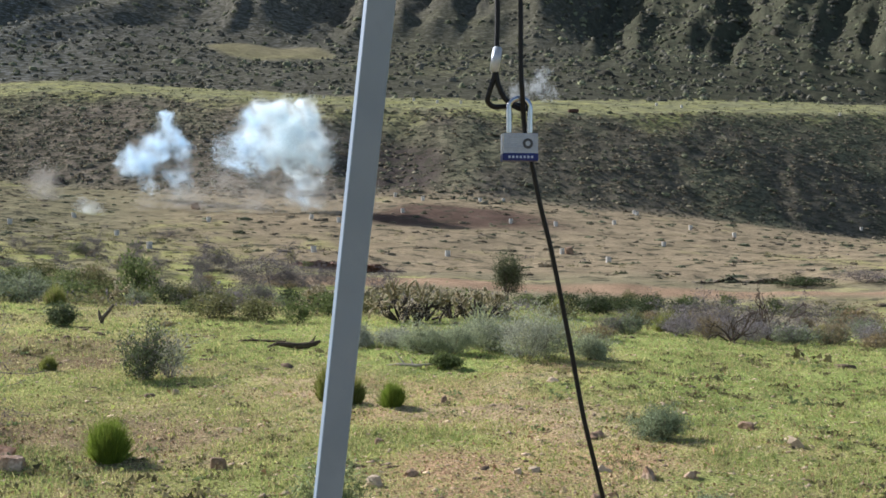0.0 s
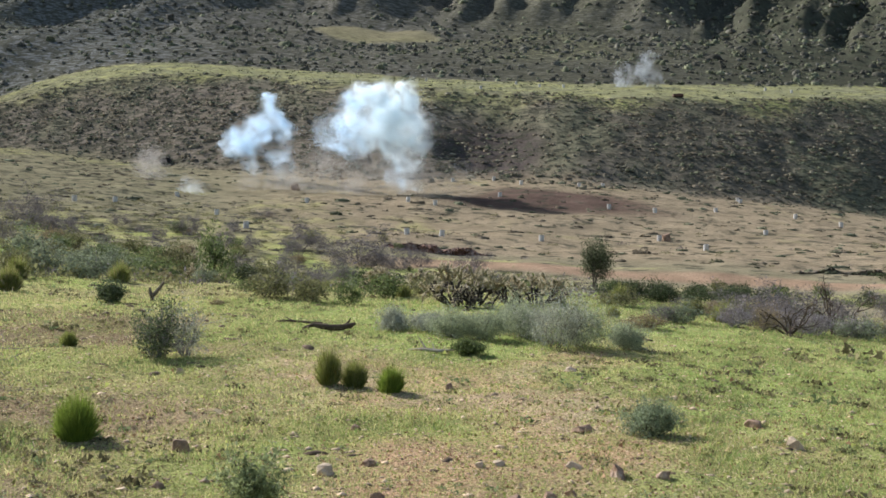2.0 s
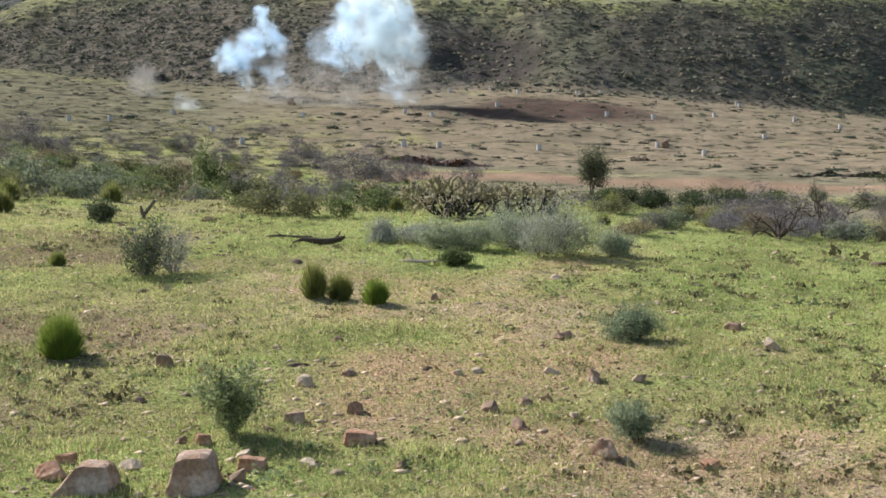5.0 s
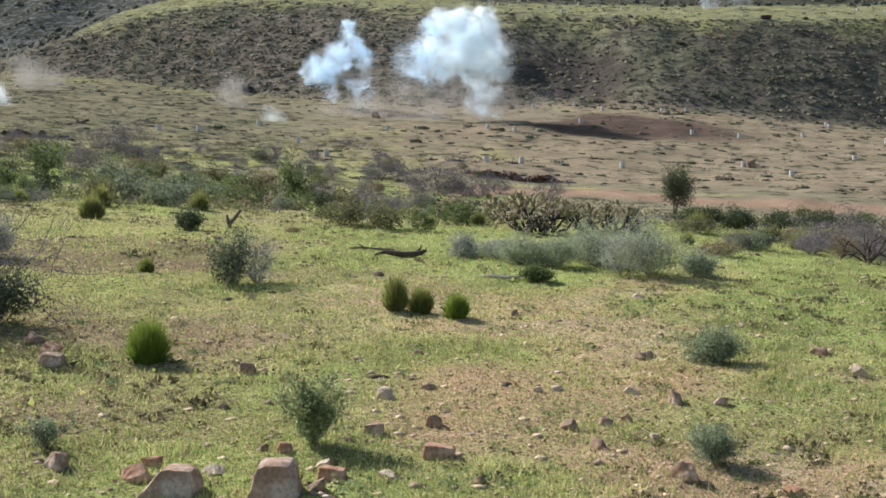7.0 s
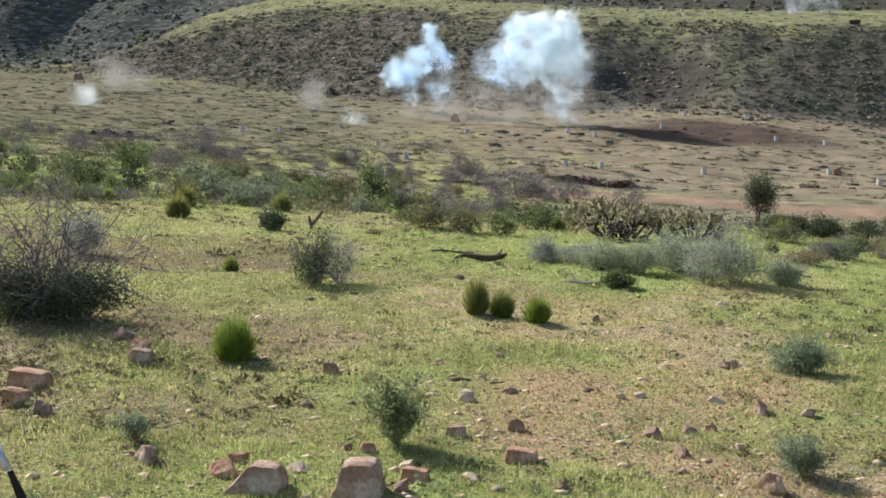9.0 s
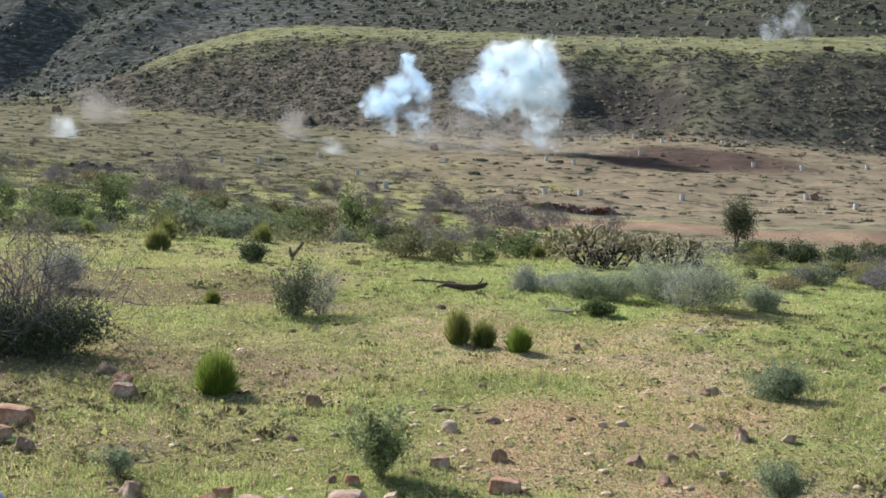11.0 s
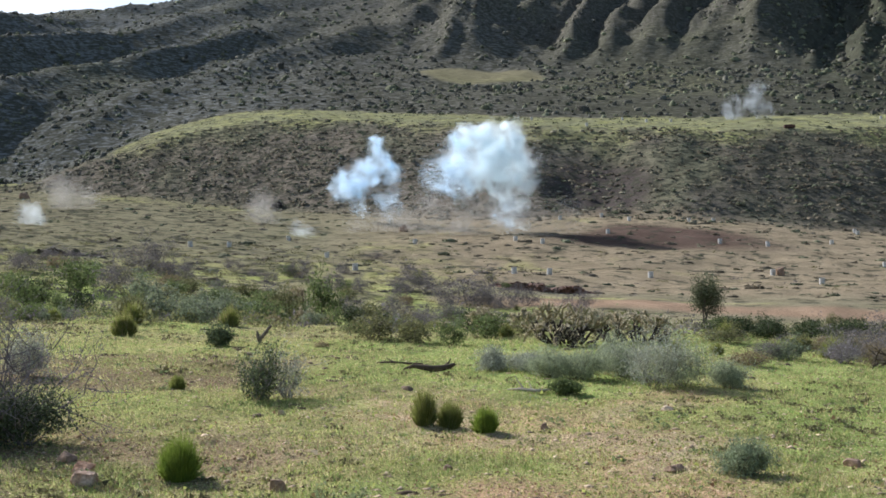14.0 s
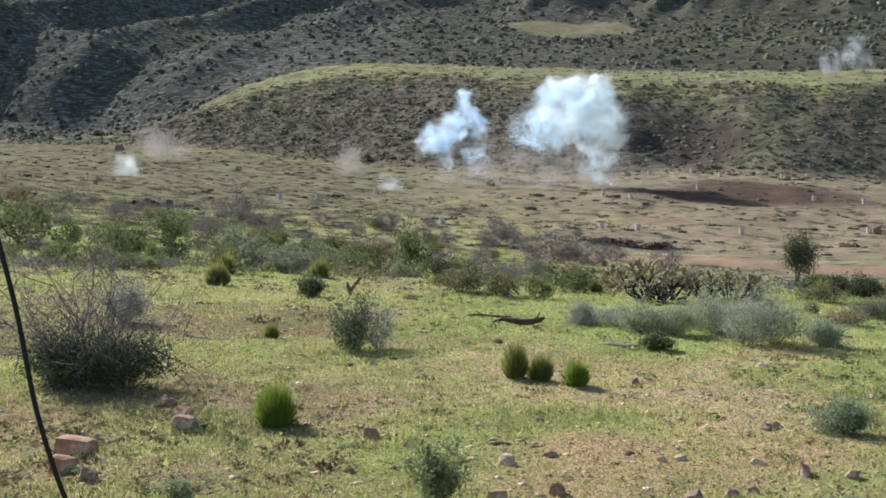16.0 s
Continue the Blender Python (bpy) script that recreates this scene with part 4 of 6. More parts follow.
# ---------------------------------------------------------------- low grass
def build_grass():
    rng = np.random.default_rng(6)
    for name, mat, count, dry, label in (("grass", BLADE, 350000, False, "short yellow-green spring grass in sparse tufts"), ("grass", LUSH, 330000, False, "short fresh green grass in thicker patches"), ("dry_grass", DRYBLADE, 30000, True, "scattered straw-coloured dry grass")):
        x, y, r = scatter(count, 3.2, 30, -46, 30, rng, 1.6)
        _, g, _ = zones(x, y)
        keep = (g + 0.16 * rng.normal(size=count) > (0.66 if mat is LUSH else 0.56)) if not dry else rng.uniform(size=count) < 0.6
        x, y, r = x[keep], y[keep], r[keep]
        lump = fbm(x * 2.4, y * 2.4, 91, 3)
        keep = lump + 0.35 * rng.normal(size=len(x)) > -0.25
        x, y, r, lump = x[keep], y[keep], r[keep], lump[keep]
        z = height(x, y)
        k = 2
        n = len(x)
        h = rng.lognormal(math.log(0.0165), 0.42, (n, k)) * ((1 + 0.02 * r) * np.exp(0.45 * lump))[:, None]
        if dry:
            h = h * 1.5
        lean = rng.normal(size=(n, k, 2)) * 0.4
        base = np.stack([x, y, z - 0.004], -1)[:, None] + np.concatenate([rng.normal(size=(n, k, 2)) * 0.012 * (1 + 0.05 * r)[:, None, None], np.zeros((n, k, 1))], -1)
        tip = base + np.concatenate([lean * h[..., None], h[..., None]], -1)
        side = rng.normal(size=(n, k, 3)) * [1, 1, 0.2]
        side /= np.linalg.norm(side, axis=-1, keepdims=True)
        w = (0.0010 + 0.00034 * r)[:, None, None] * rng.uniform(0.6, 1.3, (n, k, 1))
        v = np.stack([base - side * w, base + side * w, tip], 2).reshape(-1, 3)
        ob = mesh_object(name, v, np.arange(len(v)).reshape(-1, 3), mat)
        tagged(ob, label, "grass", kind="stuff")


build_grass()


# ---------------------------------------------------------------- shrubs
def grown(rng, height_, spread, stems, depth=3, lean=0.55, r0=0.012, wander=0.25):
    """Branching stems: a list of tapered paths, and the points where leaves may sit."""
    paths, buds = [], []

    def branch(p, d, length, radius, level):
        path, steps = [(tuple(p), radius)], 4
        for k in range(steps):
            d = (d + Vector(rng.normal(size=3)) * wander * 0.5 + Vector((0, 0, 0.05))).normalized()
            p = p + d * (length / steps)
            p.z = max(p.z, 0.01)
            path.append((tuple(p), max(radius * (1 - 0.75 * (k + 1) / steps), 0.0012)))
            if level >= 1 or k >= 1:
                buds.append(tuple(p))
            if level < depth and k >= 1 and rng.uniform() < 0.8:
                side = (d + Vector(rng.normal(size=3)) * 0.75).normalized()
                branch(p.copy(), side, length * rng.uniform(0.4, 0.65), radius * 0.6, level + 1)
        paths.append(path)

    for s in range(stems):
        a = rng.uniform(0, 2 * math.pi)
        t = rng.uniform(0.1, 1) * lean
        d = Vector((math.cos(a) * t * spread / height_, math.sin(a) * t * spread / height_, 1)).normalized()
        start = Vector((rng.normal() * 0.06 * spread, rng.normal() * 0.06 * spread, -0.02))
        branch(start, d, height_ * rng.uniform(0.7, 1.05), r0, 0)
    return paths, np.array(buds)


def shrub(name, seed, h, w, leaf, leaf_size, leaves, label, stems=9, depth=2, twig=BARK, r0=0.01, lean=1.0, per=0.08, squash=0.38, up=None, category="shrub", group="", fill=0.45):
    """A bush: woody stems, and a foliage mesh of many small leaves about their ends."""
    rng = np.random.default_rng(seed)
    root = new(name)
    paths, buds = grown(rng, h * 0.9, w * 0.9, stems, depth, lean, r0)
    v, f = tubes(paths, 3)
    part_mesh("wood", v, f, twig, root, "bare woody stems")
    if leaves:
        leaves = int(leaves * (2.9 if h < 0.69 else 1.6))
        pick = buds[rng.integers(0, len(buds), leaves)]
        c = pick + rng.normal(size=(leaves, 3)) * per * np.array([w, w, h])
        inside = rng.uniform(size=leaves) < fill
        q = rng.normal(size=(leaves, 3))
        q = q / np.linalg.norm(q, axis=1, keepdims=True) * rng.uniform(0.3, 1.0, (leaves, 1)) ** 0.5
        q = q * (1 + 0.25 * fbm(q[:, 0] * 2 + seed, q[:, 1] * 2 + q[:, 2] * 2, seed, 2))[:, None] * (w * 0.44, w * 0.44, h * 0.42) + (0, 0, h * 0.46)
        c = np.where(inside[:, None], q, c)
        c[:, 2] = np.abs(c[:, 2]) + 0.01
        v, f = flakes(c, 1.2 * leaf_size * rng.uniform(0.5, 1.4, leaves), rng, squash, up, True)
        part_mesh("foliage", v, f, leaf, root)
    return tagged(root, label, category, group)


def tuft(name, seed, h, w, mat, count, label, dry=0, width=0.0010, group=""):
    """A bunch of stiff upright stems from one crown, dense as a broom."""
    rng = np.random.default_rng(seed)
    root = new(name)

    def bunch(n, hh, ww):
        a, q = rng.uniform(0, 2 * math.pi, n), np.sqrt(rng.uniform(0, 1, n))
        out = np.stack([np.cos(a) * q, np.sin(a) * q], -1)
        base = np.c_[out * ww * 0.3, np.full(n, -0.01)]
        top = hh * np.sqrt(np.maximum(1 - (0.93 * q) ** 2, 0.03)) * rng.uniform(0.6, 1.05, n) * (1 + 0.22 * np.sin(3 * a + seed) * q)
        tip = np.c_[out * ww * 0.5 * rng.uniform(0.8, 1.15, n)[:, None], top] + rng.normal(size=(n, 3)) * 0.085 * hh
        return blades(base, tip, width * rng.uniform(0.7, 1.3, n), rng, 0.12)

    v, f = bunch(int(count * 5), h, w)
    part_mesh("broom", v, f, mat, root)
    if dry:
        v, f = bunch(dry, h * 1.15, w * 1.1)
        part_mesh("dry_crown", v, f, DRYBLADE, root, "straw-coloured dead tips")
    return tagged(root, label, "grass clump", group)


def put(ob, x, y, turn=0.0, scale=1.0, sink=0.0, slim=1.0):
    ob.matrix_world = pose(x, y, ground(x, y) - sink, 0, 0, turn) @ Matrix.Diagonal((scale * slim, scale * slim, scale, 1))
    return ob


CLUMPS = "green clumps on the near ground"
put(tuft("grass_clump", 11, 0.33, 0.33, BRIGHT, 900, "bright green broom-like grass clump on bare soil", group=CLUMPS), -2.30, 7.87)
put(tuft("grass_clump", 12, 0.34, 0.25, OLIVE_BLADE, 700, "tall olive-green grass clump with tan tips", 160, group=CLUMPS), -1.05, 10.44)
put(tuft("grass_clump", 13, 0.27, 0.26, OLIVE_BLADE, 650, "olive-green rounded grass clump with dry tips", 90, group=CLUMPS), -0.83, 10.53)
put(tuft("grass_clump", 14, 0.245, 0.25, BRIGHT, 750, "small bright green rounded grass clump", group=CLUMPS), -0.45, 10.18)
put(tuft("grass_clump", 15, 0.40, 0.46, OLIVE_BLADE, 700, "dark green grass clump with a dry reddish crown", 420, 0.003, group=CLUMPS), -8.18, 18.91)
put(tuft("grass_clump", 16, 0.28, 0.32, OLIVE_BLADE, 500, "small dark green grass clump at the brush edge", 0, 0.003, group=CLUMPS), -11.30, 22.05)
put(tuft("grass_clump", 18, 0.17, 0.20, OLIVE_BLADE, 260, "little green sprouting grass clump", 0, 0.003, group=CLUMPS), -4.16, 12.06)
put(shrub("shrub", 20, 0.30, 0.40, BUSH_CORE, 0.022, 1000, "small dense dark green shrub on the grass", per=0.12), -5.85, 17.50)
put(shrub("shrub", 21, 0.46, 0.30, HERB_BUSH, 0.026, 1150, "leafy green bush with upright stems", stems=17, lean=0.55, r0=0.004, per=0.06, squash=0.28, up=0.9, fill=0.3), -0.58, 6.04, 0, 0.62, 0.0, 1.05)
put(shrub("shrub", 22, 0.22, 0.29, NEAR_SAGE, 0.013, 3000, "rounded soft grey-green bush on the grass", stems=22, r0=0.003, per=0.10, squash=0.22, up=1.0, lean=1.3, fill=0.3), 1.68, 8.74)
put(shrub("shrub", 23, 0.165, 0.19, NEAR_SAGE, 0.010, 1900, "small fine-leaved grey-green bush", stems=18, r0=0.002, per=0.10, squash=0.22, up=1.0, lean=1.2, fill=0.3), 1.50, 6.18)
put(shrub("shrub", 24, 0.50, 0.50, BUSH_CORE, 0.018, 1250, "dark leafy bush with grey twigs on top", stems=20, twig=GREY_TWIG, r0=0.008, per=0.09), -3.05, 11.62, 0, 1.0, 0.07, 0.78)
put(shrub("shrub", 25, 0.42, 0.30, GREY_LEAF, 0.012, 500, "grey half-bare twiggy bush beside a dark one", stems=16, twig=GREY_TWIG, r0=0.005, per=0.08), -2.82, 11.85, 0, 1.15, 0.03)
put(shrub("shrub", 26, 0.14, 0.40, GREEN_LEAF, 0.020, 1300, "low dark green leafy plant", stems=14, r0=0.004, per=0.10, squash=0.3, up=1.2), 0.05, 12.86)
put(shrub("shrub", 27, 0.17, 0.14, NEAR_SAGE, 0.010, 500, "small grey-green sprig among stones", stems=9, r0=0.003), -1.91, 5.71)
# the broad bush with tall bare twigs
put(shrub("shrub", 30, 0.44, 0.60, SHADE_LEAF, 0.015, 2300, "broad dark bush, dense green below tall bare grey twigs", stems=20, depth=2, twig=BARK, r0=0.007, lean=1.4, per=0.10), -4.55, 8.60)
put(shrub("shrub", 33, 0.46, 0.70, SHADE_LEAF, 0.016, 2300, "dark green bush tangled with bare grey twigs", stems=20, depth=2, twig=GREY_TWIG, r0=0.007, lean=1.4, per=0.10), -3.98, 8.66)
put(shrub("shrub", 34, 0.28, 0.55, SHADE_LEAF, 0.014, 1300, "low dark bush tangled with bare grey twigs", stems=18, depth=2, twig=BARK, r0=0.006, lean=1.5, per=0.10), -4.32, 8.40)
put(shrub("dry_bush", 31, 1.0, 1.35, DRY_SPRIG, 0.026, 3400, "tall spray of bare grey twigs", stems=44, depth=2, twig=DARK_TWIG, r0=0.009, lean=1.6, fill=0.12, per=0.05, squash=0.10, up=0.6), -4.30, 8.66)
put(shrub("dry_bush", 32, 0.42, 0.55, GREY_LEAF, 0.016, 1300, "rounded grey dry bush on the grass", stems=20, twig=GREY_TWIG, r0=0.006, per=0.10), -6.2, 12.4)
# grey-green row by the wash
ROW = "soft grey-green bushes before the wash"
for n, (x, y, h, w) in enumerate([(-1.11, 15.21, 0.28, 0.36), (-0.25, 14.4, 0.36, 0.6), (0.15, 14.3, 0.42, 0.62), (0.61, 14.6, 0.52, 0.62), (1.0, 13.75, 0.70, 0.72), (1.3, 14.0, 0.62, 0.66), (1.86, 14.21, 0.34, 0.46), (0.45, 15.2, 0.45, 0.6), (-0.6, 15.0, 0.3, 0.5)]):
    put(shrub("shrub", 40 + n, 0.82 * h, w, GREY_LEAF if n in (0, 4, 8) else SAGE, 0.016, 2400, "soft pale grey-green bush before the wash", stems=18, r0=0.004, per=0.12, squash=0.22, up=1.3, group=ROW), x, y)


def copies(protos, places, rng, lo=0.75, hi=1.25, sink=0.03):
    for x, y in places:
        proto = protos[int(rng.integers(0, len(protos)))]
        s = rng.uniform(lo, hi)
        m = pose(x, y, ground(x, y) - sink, rng.normal() * 3, rng.normal() * 3, rng.uniform(0, 360))
        ob = copy_thing(proto, m)
        ob.scale = (s * rng.uniform(0.85, 1.2), s * rng.uniform(0.85, 1.2), s)


def along(n, r0, r1, a0, a1, rng):
    x, y, _ = scatter(n, r0, r1, a0, a1, rng, 0.6)
    return list(zip(x.tolist(), y.tolist()))


def build_belt():
    """The brush in and along the wash."""
    rng = np.random.default_rng(77)
    away = (0.0, -60.0)  # the first of each kind grows behind the stand
    kinds = {}
    for key, mat, twig, label, hh, ww, leaves, size in (
        ("green", GREEN_LEAF, BARK, "mid-green rounded desert shrub in the wash", 1.0, 1.3, 1000, 0.05),
        ("dark", DARK_LEAF, BARK, "dark green dense desert shrub in the wash", 1.1, 1.5, 1100, 0.05),
        ("olive", OLIVE_LEAF, BARK, "olive-tan shrub with thin foliage", 0.9, 1.3, 1000, 0.046),
        ("sage", WASH_SAGE, GREY_TWIG, "pale grey-green sagebrush beside the wash", 0.8, 1.2, 1000, 0.046),
        ("grey", DRY_SPRIG, GREY_TWIG, "grey leafless twiggy shrub beside the wash", 1.0, 1.4, 1500, 0.05),
        ("tan", TAN_LEAF, GREY_TWIG, "dry tan shrub with bare twigs", 0.7, 1.1, 900, 0.04)):
        kinds[key] = []
        for n in range(2):
            ob = shrub("shrub", 200 + 10 * len(kinds) + n, hh, ww, mat, size, leaves, label, stems=5 if key != "grey" else 6, depth=1 if key != "grey" else 2, twig=twig, r0=0.02 if key != "grey" else 0.014, lean=1.3, fill=0.45, per=0.11 if key != "grey" else 0.08, squash=0.38 if key != "grey" else 0.14, group="brush along the wash")
            put(ob, away[0] + 3 * n + 5 * len(kinds), away[1])
            kinds[key].append(ob)
    k = kinds
    sizes = {"green": (1.0, 1.3), "dark": (1.1, 1.5), "olive": (0.9, 1.3), "sage": (0.8, 1.2), "grey": (1.0, 1.4), "tan": (0.7, 1.1)}

    def lay(keys, n, r0, r1, a0, a1, lo=0.7, hi=1.2):
        copies([o for key in keys for o in k[key]], along(n, r0, r1, a0, a1, rng), rng, lo, hi)

    for rows, key in ((GREEN_BRUSH, "green"), (DARK_BRUSH, "dark"), (OLIVE_BRUSH, "olive"), (SAGE_BRUSH, "sage"), (GREY_BRUSH, "grey"), (TAN_BRUSH, "tan")):
        for n, (x, y, w, h) in enumerate(rows):
            proto = k[key][n % 2]
            hh, ww = sizes[key]
            ob = copy_thing(proto, pose(x, y, ground(x, y) - 0.03, 0, 0, rng.uniform(0, 360)))
            ob.scale = (1.05 * w / ww, 1.05 * w / ww, 1.1 * h / hh)
    # smaller growth between them
    lay(("green", "olive", "sage", "green", "dark"), 20, 24, 37, -40, -18, 0.3, 0.7)
    lay(("green", "dark", "sage", "olive", "grey"), 22, 33, 48, -40, -12, 0.35, 0.85)
    lay(("grey", "olive", "tan", "sage", "grey", "green"), 64, 44, 90, -40, -7, 0.45, 1.05)
    lay(("sage", "green", "olive", "tan"), 8, 22, 36, -20, -8, 0.25, 0.5)
    lay(("grey", "sage", "olive", "tan"), 14, 30, 58, -14, 2, 0.3, 0.7)
    lay(("green", "olive", "grey", "dark", "sage"), 16, 26, 46, -25, -8, 0.35, 0.85)
    lay(("grey", "grey", "tan"), 14, 60, 76, -26, -6, 0.8, 1.3)
    lay(("dark", "green", "olive"), 16, 46, 53, 3, 27, 0.5, 0.8)
    lay(("green", "olive"), 14, 60, 68, -8, 27, 0.25, 0.5)
    lay(("grey", "tan", "sage"), 20, 18, 42, 3, 27, 0.3, 0.6)

build_belt()


def build_bunches():
    """Tall bunch grass along the near edge of the brush."""
    rng = np.random.default_rng(78)
    label = "tall tawny green bunch grass at the brush edge"
    protos = [tuft("bunch_grass", 600 + n, 0.5, 0.5, OLIVE_BLADE, 130, label, 90, 0.004, group="bunch grass at the brush edge") for n in range(2)]
    for n, ob in enumerate(protos):
        put(ob, -9.3 + 1.6 * n, 21.6 + 1.1 * n)
    copies(protos, along(16, 24, 36, -36, -9, rng) + along(12, 18, 24, -8, 20, rng), rng, 0.35, 0.85)


build_bunches()


# ---------------------------------------------------------------- cholla, tree, dead wood
def cholla(seed, h, w, label, stems=9, dead=6, core=0.15):
    """A jointed cactus: short sausage-like joints, dark and old within, golden and spiny at the tips."""
    rng = np.random.default_rng(seed)
    root = new("cholla_cactus")
    old, young, spines = [], [], []

    def arm(p, d, length, radius, level):
        path = []
        for k in range(5):
            t = k / 4
            path.append((tuple(p + d * length * t + Vector((0, 0, 0.04 * length * t * t))), radius * (0.8 + 0.25 * math.sin(math.pi * t)) * (1 if k < 4 else 0.55)))
        (young if level >= 2 else old).append(path)
        if level >= 2:
            spines.extend([q for q, _ in path] * 3)
        if level < 3 and path[-1][0][2] < h:
            for _ in range(int(rng.integers(1, 4))):
                s = (d + Vector(rng.normal(size=3)) * 0.75 + Vector((0, 0, 0.18))).normalized()
                arm(Vector(path[-1][0]), s, length * rng.uniform(0.65, 0.95), radius * 0.9, level + 1)

    def grow(a, q, tilt, length, level):
        arm(Vector((math.cos(a) * w * q, math.sin(a) * w * q, 0.02)), Vector((math.cos(a) * tilt, math.sin(a) * tilt, 1)).normalized(), length, 0.026, level)
        for paths, mat, text in ((old, CHOLLA_DEAD, "dark bare old joint"), (young, CHOLLA_SKIN, "golden spiny joint")):
            for path in paths:
                v, f = tubes([path], 6)
                part_mesh("joint", v, f, mat, root, text)
            paths.clear()

    for _ in range(stems):
        grow(rng.uniform(0, 2 * math.pi), rng.uniform(0, core), rng.uniform(0.2, 1.1), h * 0.27, 0)
    for _ in range(dead):  # old arms fallen outwards
        a = rng.uniform(0, 2 * math.pi)
        arm(Vector((math.cos(a) * w * 0.3, math.sin(a) * w * 0.3, 0.05)), Vector((math.cos(a), math.sin(a), rng.uniform(0.1, 0.7))).normalized(), h * 0.2, 0.024, 1)
        for path in old + young:
            v, f = tubes([path], 5)
            part_mesh("dead_joint", v, f, CHOLLA_DEAD, root, "dark dead joint")
        old.clear()
        young.clear()
    b = np.array(spines)
    d = rng.normal(size=b.shape)
    d /= np.linalg.norm(d, axis=1, keepdims=True)
    bv, bf = blades(b, b + d * 0.06, np.full(len(b), 0.0065), rng, 0.0)
    part_mesh("spine_coat", bv, bf, SPINE, root, "straw-coloured spines")
    return tagged(root, label, "cactus", "cholla by the wash")


put(cholla(300, 0.92, 1.3, "golden spiny cholla cactus with dark dead arms", 12, 12, 0.3), -0.55, 20.7)
put(cholla(301, 0.75, 0.6, "upright tan cholla cactus", 4, 4, 0.15), 0.18, 21.4)
put(cholla(302, 0.66, 1.3, "sprawling tan cholla cactus, half dead", 11, 6, 0.5), 0.75, 21.5)
put(cholla(303, 0.62, 1.0, "pale golden cholla among green shrubs", 10, 2), -2.6, 24.6)
put(cholla(304, 0.55, 0.8, "pale golden cholla among green shrubs", 8, 2), -1.9, 25.2)
put(cholla(305, 0.8, 0.7, "dark upright cholla deep in the brush", 5, 6), -8.9, 32.0)
put(cholla(306, 0.7, 0.9, "tan cholla deep in the brush", 8, 2), -7.0, 36.0)
put(cholla(307, 0.7, 1.0, "tan cholla deep in the brush", 8, 2), -12.0, 41.0)


def wash_tree(x, y):
    """A small rounded tree on two leaning trunks."""
    rng = np.random.default_rng(400)
    root = new("tree")
    paths, buds = grown(rng, 1.75, 0.8, 5, 3, 0.7, 0.07)
    v, f = tubes(paths, 5)
    part_mesh("trunk", v, f, BARK, root, "several slender dark stems")
    high = buds[buds[:, 2] > 0.45]
    n = 7500
    c = high[rng.integers(0, len(high), n)] + rng.normal(size=(n, 3)) * (0.28, 0.28, 0.24)
    v, f = flakes(c, 0.055 * rng.uniform(0.6, 1.4, n), rng, 0.5)
    part_mesh("crown", v, f, TREE_LEAF, root, "dense dark olive foliage")
    tagged(root, "small dark olive tree on slender stems beside the track", "tree")
    return put(root, x, y, 0, 0.85, 0.0, 0.84)


wash_tree(3.40, 60.7)


def log_piece():
    root = new("dead_branch")
    main = [((-0.62, 0.05, 0.03), 0.012), ((-0.4, 0.03, 0.10), 0.03), ((-0.2, 0.0, 0.075), 0.042), ((0.0, -0.02, 0.055), 0.048), ((0.2, 0.0, 0.07), 0.045), ((0.36, 0.03, 0.11), 0.034), ((0.44, 0.05, 0.15), 0.02)]
    fork = [((0.2, 0.0, 0.08), 0.03), ((0.3, 0.08, 0.17), 0.02), ((0.34, 0.12, 0.25), 0.009)]
    v, f = tubes([[(p, 1.35 * r) for p, r in main]], 9)
    part_mesh("limb", v, f, DEAD_WOOD, root)
    v, f = tubes([fork], 7)
    part_mesh("fork", v, f, DEAD_WOOD, root)
    tagged(root, "fallen dark dead branch lying curved on the grass", "branch")
    put(root, -1.95, 15.4, 3, 0.68)
    root = new("dead_branch")
    v, f = tubes([[((-0.6, 0, 0.03), 0.01), ((-0.2, 0.03, 0.06), 0.022), ((0.2, 0, 0.04), 0.025), ((0.5, -0.05, 0.05), 0.012)], [((-0.1, 0.0, 0.05), 0.015), ((-0.35, 0.2, 0.12), 0.007)]], 7)
    part_mesh("limb", v, f, DEAD_WOOD, root)
    tagged(root, "thin dark dead branch lying in the grass", "branch")
    put(root, -2.5, 15.8, -6, 0.7)
    root = new("dead_branch")
    v, f = tubes([[((-0.3, 0.02, 0.02), 0.012), ((-0.1, 0.0, 0.035), 0.022), ((0.12, -0.02, 0.03), 0.02), ((0.32, 0.03, 0.05), 0.009)], [((-0.05, 0.0, 0.03), 0.014), ((-0.14, 0.05, 0.12), 0.008), ((-0.2, 0.06, 0.2), 0.004)], [((0.05, 0.0, 0.03), 0.012), ((0.0, 0.06, 0.11), 0.005)]], 7)
    part_mesh("limb", v, f, PALE_WOOD, root)
    tagged(root, "small pale weathered stick lying beside a low plant", "branch")
    put(root, -0.38, 12.9, -14, 0.9)
    # forked stump standing at the brush edge
    root = new("stump")
    v, f = tubes([[((0, 0, -0.03), 0.05), ((0.03, 0, 0.12), 0.045), ((0.16, 0.02, 0.28), 0.04), ((0.26, 0.03, 0.42), 0.03)], [((0, 0, 0.06), 0.04), ((-0.03, 0, 0.2), 0.035), ((-0.05, 0, 0.3), 0.02)]], 8)
    part_mesh("wood", v, f, BARK, root)
    tagged(root, "forked weathered stump standing in the grass", "stump")
    put(root, -5.5, 18.4, 0, 0.75)


log_piece()


